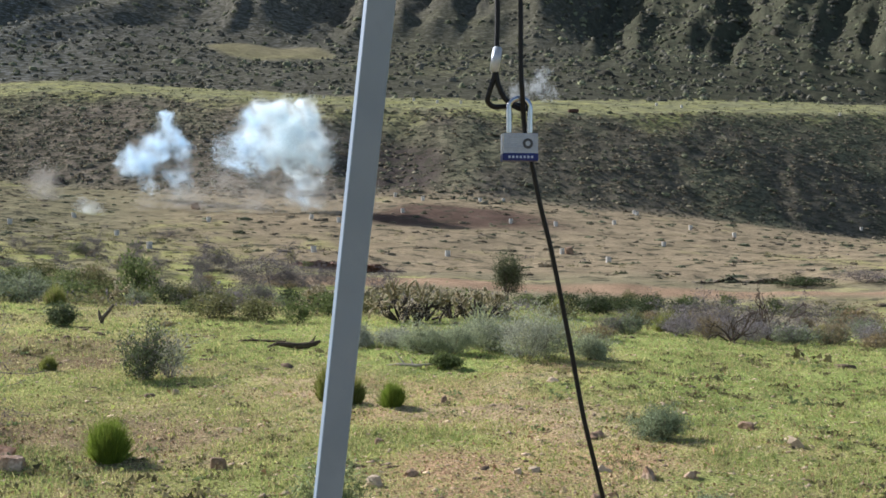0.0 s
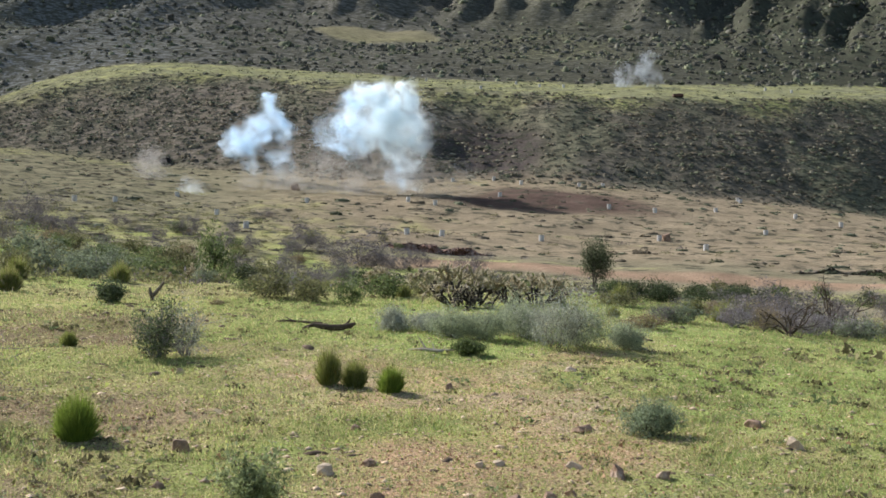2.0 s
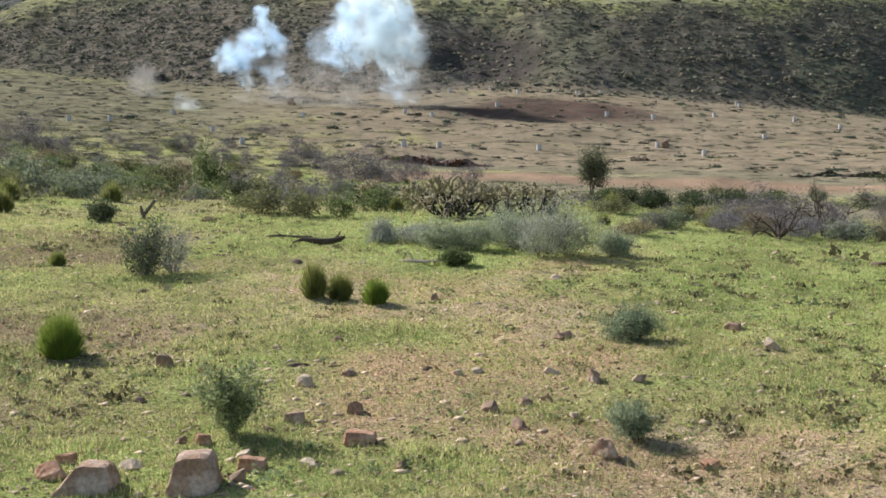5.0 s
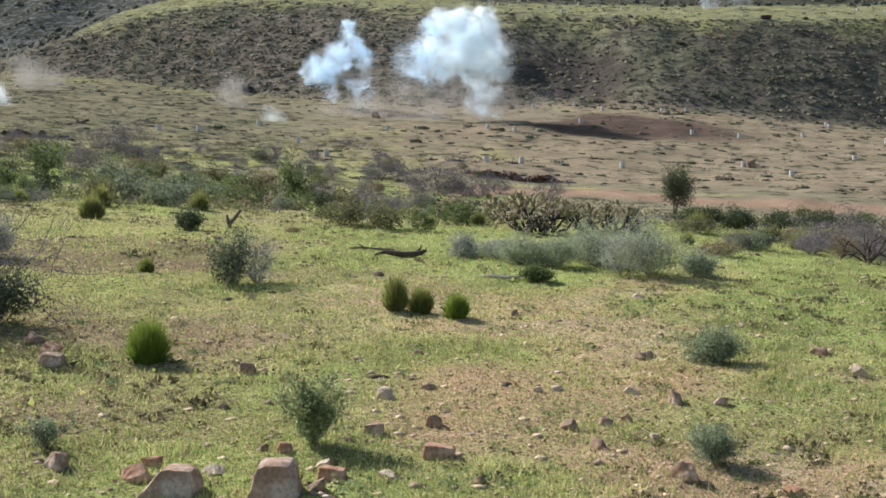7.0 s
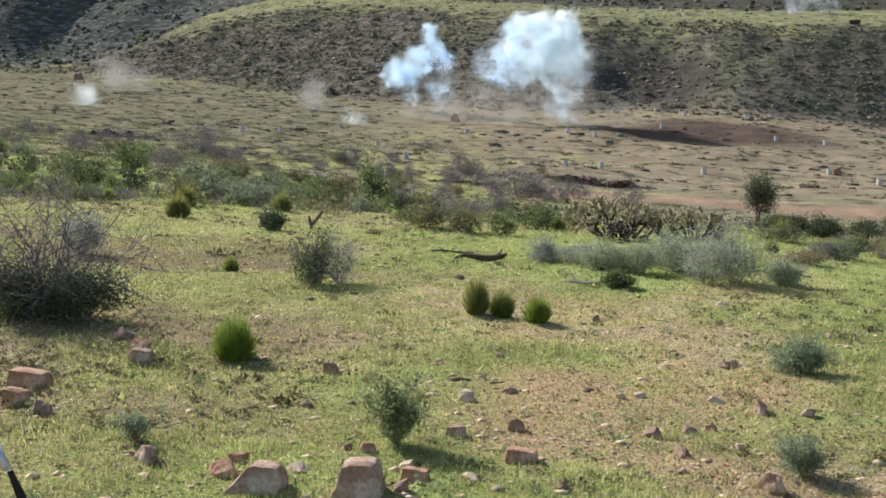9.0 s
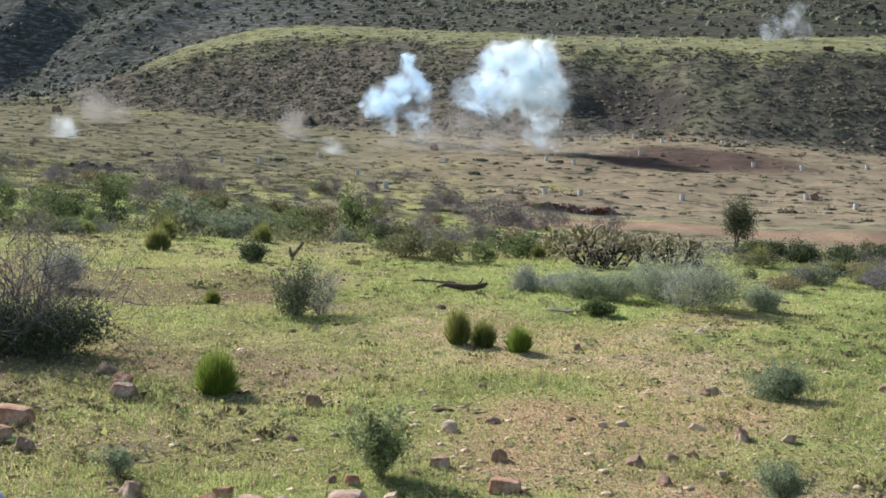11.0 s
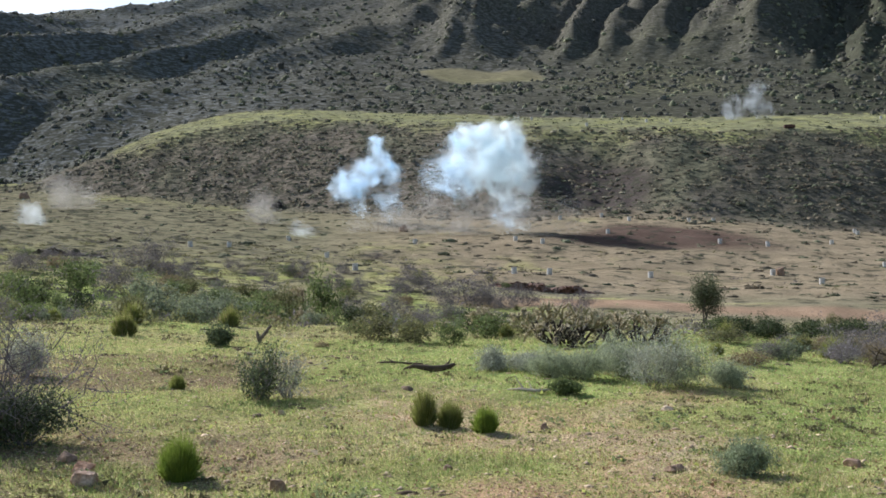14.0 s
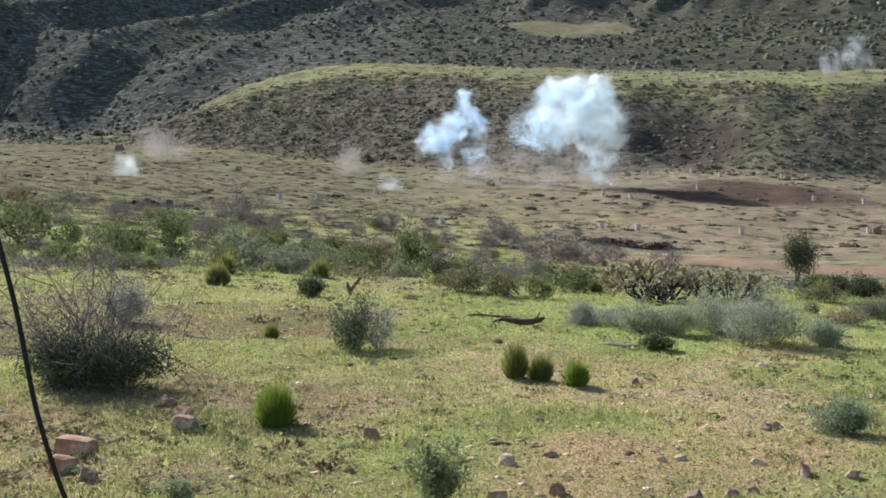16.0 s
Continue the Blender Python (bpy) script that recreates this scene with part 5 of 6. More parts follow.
def dead_shrub(x, y, h, w, seed, label):
    rng = np.random.default_rng(seed)
    root = new("dead_shrub")
    paths, _ = grown(rng, h, w, 7, 3, 1.4, 0.022, 0.4)
    v, f = tubes(paths, 5)
    part_mesh("wood", v, f, DEAD_WOOD, root)
    tagged(root, label, "shrub")
    return put(root, x, y)


for n, (x, y, h, w) in enumerate([(3.75, 18.3, 0.42, 0.75), (4.3, 18.5, 0.5, 0.85), (5.0, 18.3, 0.5, 0.9), (5.7, 18.6, 0.46, 0.85), (6.4, 18.9, 0.5, 0.9), (4.7, 19.3, 0.5, 0.9), (7.3, 19.4, 0.5, 0.9)]):
    put(shrub("dry_bush", 520 + n, 0.8 * h, 0.8 * w, TAN_LEAF if n in (1, 4) else LILAC_SPRIG, 0.024, 850, "low dry tan bush of fine twigs" if n in (1, 4) else "low lilac-grey dry bush of fine twigs", stems=16, twig=GREY_TWIG, r0=0.006, per=0.10, squash=0.14, up=0.8, lean=1.3, group="dry bushes before the wash"), x, y)
dead_shrub(4.5, 17.7, 0.5, 0.8, 500, "dark leafless dead shrub with crooked branches")
dead_shrub(5.6, 19.5, 0.7, 0.9, 501, "grey leafless dead shrub with forked branches")


# ---------------------------------------------------------------- drums and far objects
def drum():
    """A steel drum: ribbed shell, lid with a rolled rim, two bungs."""
    root = new("drum")
    rings_ = [(0.0, 0.285), (0.01, 0.295), (0.28, 0.285), (0.29, 0.297), (0.31, 0.297), (0.32, 0.285), (0.57, 0.285), (0.58, 0.297), (0.60, 0.297), (0.61, 0.285), (0.86, 0.285), (0.87, 0.295), (0.88, 0.293), (0.88, 0.28)]
    sides = 18
    v = [(r * math.cos(2 * math.pi * s / sides), r * math.sin(2 * math.pi * s / sides), z) for z, r in rings_ for s in range(sides)]
    f = [(k * sides + s, k * sides + (s + 1) % sides, (k + 1) * sides + (s + 1) % sides, (k + 1) * sides + s) for k in range(len(rings_) - 1) for s in range(sides)]
    f.append(tuple(reversed(range(sides))))
    part_mesh("shell", [(a * 0.76, b * 0.76, c * 0.64) for a, b, c in v], f, DRUM_WHITE, root)
    v = [(0.28 * math.cos(2 * math.pi * s / sides), 0.28 * math.sin(2 * math.pi * s / sides), z) for z in (0.84, 0.868) for s in range(sides)]
    f = [(s, (s + 1) % sides, sides + (s + 1) % sides, sides + s) for s in range(sides)] + [tuple(range(sides, 2 * sides)), tuple(reversed(range(sides)))]
    lid = part_mesh("lid", [(a * 0.76, b * 0.76, c * 0.64) for a, b, c in v], f, DRUM_WHITE, root)
    for bx, br in ((0.13, 0.028), (-0.14, 0.02)):
        bm = bmesh.new()
        bmesh.ops.create_cone(bm, cap_ends=True, segments=10, radius1=br, radius2=br, depth=0.02, matrix=Matrix.Translation((bx, 0.03, 0.868 * 0.64 + 0.008)))
        part("bung", bm, DRUM_WHITE, lid)
    return tagged(root, "white-painted steel drum standing on the range", "drum", "white drums marking the range")


def earth_bank(x0, y0, x1, y1, h, seed, mat, label):
    """A low crumbling cut of earth: a ragged steep face with a worn top."""
    rng = np.random.default_rng(seed)
    length = math.hypot(x1 - x0, y1 - y0)
    cols, prof = int(length / 0.12), [(-0.35, -0.1), (-0.22, 0.25), (-0.16, 0.5), (-0.2, 0.58), (-0.1, 0.85), (0.05, 1.0), (0.4, 0.9), (0.9, 0.45), (1.3, -0.1)]
    ux, uy = (x1 - x0) / length, (y1 - y0) / length
    verts = []
    for k in range(cols + 1):
        t = k / cols
        top = h * min(1.0, 6 * t, 6 * (1 - t)) * (0.75 + 0.5 * float(vnoise(k * 0.23, seed, seed)))
        for q, (d, z) in enumerate(prof):
            d2 = d + 0.09 * rng.normal() + 0.2 * float(vnoise(k * 0.11, q * 0.3, seed + 1))
            px, py = x0 + ux * length * t - uy * d2, y0 + uy * length * t + ux * d2
            verts.append((px, py, ground(px, py) + top * z + 0.03 * rng.normal()))
    m = len(prof)
    faces = [(k * m + q, (k + 1) * m + q, (k + 1) * m + q + 1, k * m + q + 1) for k in range(cols) for q in range(m - 1)]
    return tagged(mesh_object("earth_bank", verts, faces, mat), label, "earth bank")


earth_bank(-10.6, 78.6, -3.2, 79.2, 0.55, 71, RED_EARTH, "low crumbling bank of red-brown earth beside the track")
earth_bank(-43.4, 75.4, -38.4, 77.4, 0.5, 72, DARK_EARTH, "long low dark bank of earth across the range")
earth_bank(17.0, 78.0, 27.0, 78.5, 0.4, 73, DARK_EARTH, "low dark earth bank edged with weeds by the track")


def build_drums():
    rng = np.random.default_rng(9)
    first = drum()
    spots = FIELD_DRUMS + TERRACE_DRUMS
    for n, (x, y) in enumerate(spots):
        m = pose(x, y, ground(x, y) - 0.06, rng.normal() * 2, rng.normal() * 2, rng.uniform(0, 360))
        if n == 0:
            first.matrix_world = m
        else:
            copy_thing(first, m)
    rock("rock", 11.75, 105.4, 0.8, 0.7, 0.7, DARK_STONE, 611, "dark boulder beside a white drum")
    # low rusted tank on the terrace lip
    root = new("rusted_tank")
    part("body", box_bm(2.1, 1.1, 0.62, (0, 0, 0.42), 0.09), RUST, root)
    for sx in (-0.8, 0.8):
        part("skid", box_bm(0.16, 1.2, 0.16, (sx, 0, 0.08), 0.02), RUST, root)
    part("lid", box_bm(0.5, 0.5, 0.1, (0.3, 0, 0.77), 0.03), RUST, root)
    tagged(root, "low dark rusted metal tank on the terrace edge", "tank")
    root.matrix_world = pose(21.7, 190.0, ground(21.7, 190.0) - 0.05, 0, 0, 8) @ Matrix.Diagonal((0.8, 0.8, 0.8, 1))
    rock("rock", -28.9, 133.4, 1.2, 1.0, 0.75, DARK_STONE, 610, "dark lone boulder on the open range")
    rock("rock", -93.5, 158.8, 1.6, 1.2, 0.9, DARK_STONE, 612, "large dark boulder at the foot of the bank")
    root = new("wreck")
    part("body", box_bm(2.2, 1.5, 0.95, (0, 0, 0.6), 0.25), CHAR, root)
    part("hood", box_bm(0.9, 1.2, 0.6, (0.4, 0, 1.25), 0.2), CHAR, root)
    tagged(root, "dark burnt-out metal wreck at the foot of the bank", "wreck")
    root.matrix_world = pose(-54.9, 162.9, ground(-54.9, 162.9) - 0.1, 0, 6, 20) @ Matrix.Diagonal((0.75, 0.75, 0.75, 1))


# ---------------------------------------------------------------- far scrub
def clumps(name, x, y, size, mat, rng, label, leaves=9, flat=0.7, three=True, grain=0.24):
    """Low bushes too many to count: each a heap of coarse leaves."""
    n = len(x)
    z = height(x, y)
    off = rng.normal(size=(n, leaves, 3)) * np.array([0.36, 0.36, 0.26 * flat])
    off[..., 2] = np.abs(off[..., 2]) + 0.06
    c = np.stack([x, y, z], -1)[:, None] + off * size[:, None, None]
    v, f = flakes(c.reshape(-1, 3), np.repeat(size * grain, leaves) * rng.uniform(0.6, 1.3, n * leaves), rng, 0.7, None, three)
    return tagged(mesh_object(name, v, f, mat), label, "scrub", kind="stuff")


def domes(name, x, y, size, mat, rng, label, sides=6, flat=0.45, wide=1.25, sprigs=10):
    """Low bushes too many to count: each a ragged cushion under loose sprigs, broader along x."""
    n = len(x)
    ring = np.linspace(0, 2 * math.pi, sides, endpoint=False)
    low = np.stack([0.42 * np.cos(ring), 0.42 * np.sin(ring), 0 * ring - 0.12], -1)
    mid = np.stack([0.36 * np.cos(ring + 0.5), 0.36 * np.sin(ring + 0.5), 0 * ring + 0.5 * flat], -1)
    base = np.concatenate([low, mid, [(0, 0, 0.75 * flat)]])[None] * rng.uniform(0.35, 1.5, (n, 2 * sides + 1, 3))
    stretch = np.stack([wide * rng.uniform(0.8, 1.4, n), rng.uniform(0.7, 1.1, n), rng.uniform(0.7, 1.3, n)], -1)[:, None]
    foot = np.stack([x, y, height(x, y)], -1)[:, None]
    v = (base * stretch * size[:, None, None] + foot).reshape(-1, 3)
    tri = [(a, (a + 1) % sides, sides + a) for a in range(sides)] + [((a + 1) % sides, sides + (a + 1) % sides, sides + a) for a in range(sides)] + [(sides + a, sides + (a + 1) % sides, 2 * sides) for a in range(sides)]
    f = (np.arange(n)[:, None, None] * (2 * sides + 1) + np.array(tri)[None]).reshape(-1, 3)
    d = rng.normal(size=(n, sprigs, 3))
    d /= np.linalg.norm(d, axis=-1, keepdims=True)
    d[..., 2] = np.abs(d[..., 2])
    c = foot + d * (0.5, 0.5, 0.85 * flat) * stretch * size[:, None, None] * rng.uniform(0.75, 1.1, (n, sprigs, 1))
    lv, lf = flakes(c.reshape(-1, 3), np.repeat(size * 0.17, sprigs) * rng.uniform(0.6, 1.4, n * sprigs), rng, 0.7, None, True)
    return tagged(mesh_object(name, np.concatenate([v, lv]), np.concatenate([f, lf + len(v)]), mat, True), label, "scrub", kind="stuff")


def build_litter():
    """Straw, crumbs and seedlings that cover the soil near the stand."""
    rng = np.random.default_rng(16)
    for name, mat, count, label in (("straw", STRAW, 70000, "pale straw and dry stalks littering the soil"), ("soil_crumbs", CRUMB, 80000, "reddish brown crumbs of soil between the grass"), ("seedlings", SEEDLING, 100000, "tiny yellow-green seedlings all over the soil")):
        x, y, r = scatter(count, 4.0, 26, -38, 26, rng, 2.0)
        patch = fbm(x * 1.1, y * 1.1, 97, 3) + 0.5 * rng.normal(size=count)
        if mat is SEEDLING:
            keep = patch > -0.45
        else:
            keep = patch < 0.55
        x, y, r = x[keep], y[keep], r[keep]
        size = 0.0011 * np.minimum(r, 8.5) * rng.lognormal(-0.1, 0.4, len(x)) * (1.15 if mat is SEEDLING else 1.0)
        c = np.stack([x, y, height(x, y) + size * rng.uniform(0.3, 1.2, len(x))], -1)
        v, f = flakes(c, size, rng, 0.35 if mat is STRAW else 0.6, 0.9 if mat is SEEDLING else None, True)
        tagged(mesh_object(name, v, f, mat), label, "grass" if mat is SEEDLING else "litter", kind="stuff")


def build_scrub():
    rng = np.random.default_rng(21)
    # near tussocks
    x, y, r = scatter(7000, 5, 26, -42, 27, rng, 0.9)
    keep = fbm(x * 0.3, y * 0.3, 70, 3) + 0.4 * rng.normal(size=len(x)) + 0.4 * smooth(12, 15, r) * smooth(-8, -14, np.degrees(np.arctan2(x - CX, y - CY))) > 0.35
    x, y = x[keep], y[keep]
    clumps("tussock", x, y, rng.lognormal(math.log(0.07), 0.45, len(x)), TUSSOCK, rng, "small brown withered tussocks in the grass", 20, 0.45, True, 0.16)
    x, y, r = scatter(1300, 4.5, 26, -44, 28, rng, 0.9)
    clumps("herb", x, y, rng.lognormal(math.log(0.055), 0.4, len(x)), HERB, rng, "small leafy green herbs in the grass", 26, 0.6, True, 0.15)
    # undergrowth of the wash
    for mat, label, count in ((GREEN_LEAF, "low green undergrowth in the wash", 800), (OLIVE_LEAF, "low olive undergrowth in the wash", 1000), (DRY_SPRIG, "low grey withered undergrowth in the wash", 1100)):
        x, y, r = scatter(count, 23, 64, -44, 28, rng, 0.9)
        az = np.degrees(np.arctan2(x - CX, y - CY))
        keep = 1.5 * fbm(x * 0.15, y * 0.15, 72, 2) + 0.35 * rng.normal(size=len(x)) + 0.4 * smooth(-8, -20, az) > 0.3
        x, y = x[keep], y[keep]
        clumps("undergrowth", x, y, rng.lognormal(math.log(0.32), 0.45, len(x)).clip(0.1, 0.8), mat, rng, label, 56, 0.85, True, 0.085)
    # low growth over the near half of the range
    for mat, label, count in ((OLIVE_LEAF, "low olive herbs on the near range", 1300), (TUSSOCK, "tawny tufts on the near range", 1100), (DRY_SPRIG, "low grey herbs on the near range", 500)):
        x, y, r = scatter(count, 44, 118, -42, 20, rng, 0.9)
        az = np.degrees(np.arctan2(x - CX, y - CY))
        keep = (rng.uniform(size=len(x)) < 0.12 + 0.88 * smooth(-4, -16, az)) & ~((r > 67) & (r < 78) & (az > -8))
        x, y = x[keep], y[keep]
        clumps("range_herb", x, y, rng.lognormal(math.log(0.42), 0.35, len(x)).clip(0.15, 0.8), mat, rng, label, 40, 0.55, True, 0.10)
    # bank
    x, y, r = scatter(40000, 140, 240, -40, 27, rng, 0.0)
    foot_r, top_r = bank(np.degrees(np.arctan2(x - CX, y - CY)))
    dens = smooth(foot_r - 6, foot_r + 3, r) * smooth(top_r + 4, top_r - 6, r) * np.clip(0.8 + 0.3 * fbm(x * 0.06, y * 0.06, 60, 3), 0.1, 1)
    keep = rng.uniform(size=len(x)) < dens
    x, y = x[keep], y[keep]
    half = rng.uniform(size=len(x)) < 0.6
    pale = rng.uniform(size=len(x)) < 0.22
    size = rng.lognormal(math.log(0.37), 0.33, len(x))
    domes("bank_scrub", x[pale], y[pale], size[pale] * 1.1, BANK_TUFT, rng, "pale straw-coloured tufts on the bank", 5, 0.42, 1.4)
    half, other = half & ~pale, ~half & ~pale
    domes("bank_scrub", x[half], y[half], size[half], RANGE_TUFT, rng, "brown-grey low scrub dotting the bank", 5, 0.42, 1.4)
    domes("bank_scrub", x[other], y[other], size[other], SCRUB_GREEN, rng, "dull green low scrub dotting the bank", 5, 0.42, 1.4)
    # range
    x, y, r = scatter(2000, 62, 190, -42, 27, rng, 0.2)
    keep = (r < bank(np.degrees(np.arctan2(x - CX, y - CY)))[0]) & ~((r > 66) & (r < 79) & (np.degrees(np.arctan2(x - CX, y - CY)) > -8))
    x, y = x[keep], y[keep]
    size = rng.lognormal(math.log(0.45), 0.35, len(x))
    half = rng.uniform(size=len(x)) < 0.55
    domes("range_scrub", x[half], y[half], size[half], RANGE_TUFT, rng, "flat brown tussocks on the open range", 6, 0.28, 1.5, 14)
    domes("range_scrub", x[~half], y[~half], size[~half], SCRUB_GREEN, rng, "flat green tussocks on the open range", 6, 0.28, 1.5, 14)
    # terrace top and slopes behind
    x, y, r = scatter(1500, 180, 275, -26, 27, rng, 0.0)
    lip = bank(np.degrees(np.arctan2(x - CX, y - CY)))[1]
    keep = (r > lip - 4) & (r < lip + 40)
    x, y = x[keep], y[keep]
    clumps("terrace_scrub", x, y, rng.lognormal(math.log(0.5), 0.4, len(x)), SCRUB_GREEN, rng, "sparse tufts on the terrace top", 10, 0.4)
    x, y, r = scatter(24000, 160, 620, -42, 27, rng, 0.5)
    az = np.degrees(np.arctan2(x - CX, y - CY))
    lip = bank(az)[1]
    meadow = np.hypot((az + 8.9) / 3.1, (r - 318) / 16.0) < 1
    dens = np.clip(0.85 + 0.3 * smooth(0, 6, az) + 0.5 * fbm(x * 0.02, y * 0.02, 61, 3), 0.12, 1) * smooth(lip + 36, lip + 44, r + 40 * smooth(-24, -29, az))
    dens = dens * (1 - 0.5 * smooth(335, 380, r) * smooth(-15, -8, az) * smooth(7, 4, az)) * (1 - 0.7 * smooth(350, 420, r) * smooth(6, 3, az))
    keep = (rng.uniform(size=len(x)) < dens) & ~meadow
    x, y = x[keep], y[keep]
    size = rng.lognormal(math.log(0.85), 0.36, len(x)) * (1 + 0.2 * smooth(3, 8, az[keep])) * np.interp(np.hypot(x - CX, y - CY), [200, 450], [0.9, 1.5])
    half = rng.uniform(size=len(x)) < 0.6
    domes("hill_scrub", x[half], y[half], size[half], SCRUB, rng, "dark scrub over the hillside", 5, 0.55, 1.15, 9)
    domes("hill_scrub", x[~half], y[~half], size[~half], SCRUB_GREEN, rng, "grey-green scrub over the hillside", 5, 0.55, 1.15, 9)


# ---------------------------------------------------------------- smoke and dust
def puff(name, balls, mat, label, count, size, seed, category="smoke", spread=0.06):
    """A drifting cloud as it hangs still: a mist of tiny flakes, thick in its billows and thin at the edge."""
    rng = np.random.default_rng(seed)
    billows = list(balls)
    for x, y, z, rad, thick in balls:  # smaller billows on each
        for _ in range(7):
            d = rng.normal(size=3)
            d /= np.linalg.norm(d)
            k = rng.uniform(0.3, 0.5)
            billows.append((x + d[0] * rad * 0.8, y + d[1] * rad * 0.8, z + d[2] * rad * 0.8, rad * k, thick * rng.uniform(0.5, 1.3)))
    total = sum(b[3] ** 2 * b[4] for b in billows)
    pts = []
    for x, y, z, rad, thick in billows:
        n = int(count * rad**2 * thick / total)
        d = rng.normal(size=(n, 3))
        far = np.linalg.norm(d, axis=1)
        d /= far[:, None]
        lump = 1 + 0.25 * fbm(d[:, 0] * 2.1 + x, d[:, 2] * 2.1 + d[:, 1] * 1.7 + z, seed, 3)
        q = np.minimum(0.5 * far, 0.25 + 0.3 * far) * lump  # thick within, thinning outwards
        pts.append(np.array([x, y, z]) + d * (q * rad)[:, None])
    p = np.concatenate(pts)
    p = p + 0.3 * np.stack([fbm(p[:, 0] * 0.5, p[:, 2] * 0.5, seed + 1, 2), fbm(p[:, 1] * 0.5, p[:, 2] * 0.5, seed + 2, 2), fbm(p[:, 0] * 0.5, p[:, 2] * 0.5 + 9, seed + 3, 2)], -1)
    p = p + rng.normal(size=p.shape) * spread
    p = p[p[:, 2] > height(p[:, 0], p[:, 1])]
    v, f = flakes(p, size * rng.uniform(0.6, 1.3, len(p)), rng, 0.8, None, True)
    return tagged(mesh_object(name, v, f, mat), label, category, kind="stuff")


def rel(x, y, up):
    return x, y, ground(x, y) + up


def build_smoke():
    X, Y = -19.3, 134.0
    g = ground(X, Y)
    puff("smoke", [(X - 0.8, Y, g + 9.0, 3.0, 1.0), (X + 1.4, Y, g + 7.4, 2.6, 1.0), (X + 3.6, Y, g + 8.6, 2.6, 0.9), (X + 0.8, Y, g + 11.0, 2.0, 1.0), (X + 3.4, Y, g + 11.2, 1.9, 0.9), (X - 1.9, Y, g + 11.6, 1.3, 0.8),
         (X + 4.9, Y, g + 6.2, 1.8, 0.7), (X + 2.2, Y, g + 5.0, 2.0, 0.75), (X + 3.6, Y, g + 3.2, 1.6, 0.45), (X + 4.4, Y - 1, g + 1.4, 1.3, 0.25), (X - 1.5, Y, g + 6.0, 2.0, 0.5)],
         SMOKE_WHITE, "thick sunlit white smoke billowing over the range", 310000, 0.029, 1)
    puff("smoke", [(X - 5.6, Y + 1, g + 6.6, 2.4, 0.3), (X - 3.6, Y + 1, g + 8.6, 2.2, 0.4), (X - 3.0, Y + 1, g + 11.0, 1.5, 0.35), (X - 3.0, Y + 1, g + 5.4, 2.0, 0.25), (X + 2.6, Y, g + 2.2, 1.8, 0.2)],
         SMOKE_BLUE, "thin bluish trailing smoke", 90000, 0.024, 2)
    X2, Y2 = -35.6, 144.0
    g2 = ground(X2, Y2)
    puff("smoke", [(X2 - 2.4, Y2, g2 + 4.6, 2.2, 1.0), (X2 - 0.4, Y2, g2 + 6.4, 1.9, 0.9), (X2 + 1.2, Y2, g2 + 8.0, 1.8, 0.8), (X2 + 0.9, Y2, g2 + 10.0, 1.2, 0.6), (X2 - 4.0, Y2, g2 + 4.4, 1.6, 0.5), (X2 + 2.9, Y2, g2 + 6.2, 1.5, 0.5), (X2 + 2.2, Y2, g2 + 3.4, 1.7, 0.3), (X2 + 2.6, Y2, g2 + 1.4, 1.5, 0.15), (X2 - 1.6, Y2, g2 + 2.0, 1.5, 0.15)],
         SMOKE_BLUE, "separate pale blue smoke puff", 160000, 0.0245, 3)
    puff("dust", [(X - 10, Y - 2, g + 1.2, 3.0, 0.5), (X - 5, Y - 3, g + 1.4, 3.2, 0.6), (X, Y - 4, g + 1.4, 3.0, 0.6), (X + 4, Y - 6, g + 0.8, 2.4, 0.5), (X + 7, Y - 7, g + 0.6, 2.2, 0.35), (X - 14, Y - 2, g + 1.0, 2.6, 0.35), (X + 10, Y - 4, g + 0.8, 2.4, 0.3)],
         DUST, "low tan dust hanging under the smoke", 85000, 0.028, 4, "dust", 0.5)
    puff("dust", [rel(-73.9, 136.1, 1.8) + (2.2, 0.6), rel(-71.4, 136.5, 1.5) + (1.6, 0.3), rel(-75.5, 137, 3.2) + (2.0, 0.2)], DUST, "faint tan dust cloud drifting off", 24000, 0.03, 5, "dust", 0.6)
    puff("smoke", [rel(-64.8, 110.5, 0.7) + (1.1, 1.0), rel(-63.3, 110.5, 0.9) + (1.0, 1.0)], SMOKE_WHITE, "small white smoke burst low on the ground", 9000, 0.020, 6, "smoke", 0.25)
    puff("smoke", [rel(-37.9, 121.5, 0.9) + (1.0, 1.0), rel(-36.8, 121.5, 0.5) + (0.9, 0.5)], SMOKE_WHITE, "small pale smoke burst on the range", 4200, 0.020, 7, "smoke", 0.2)
    puff("dust", [rel(-47.5, 135.5, 1.6) + (1.5, 0.4), rel(-46.5, 134.5, 0.7) + (1.8, 0.2)], DUST, "faint tan dust haze over the range", 20000, 0.025, 8, "dust", 0.6)
    puff("smoke", [rel(14.9, 217, 2.0) + (2.4, 0.7), rel(18.2, 217, 3.6) + (2.4, 0.8), rel(19.4, 217, 5.6) + (1.6, 0.4), rel(20.2, 217, 1.4) + (2.0, 0.4)], SMOKE_GREY, "grey-white smoke drifting over the terrace", 24000, 0.036, 9)


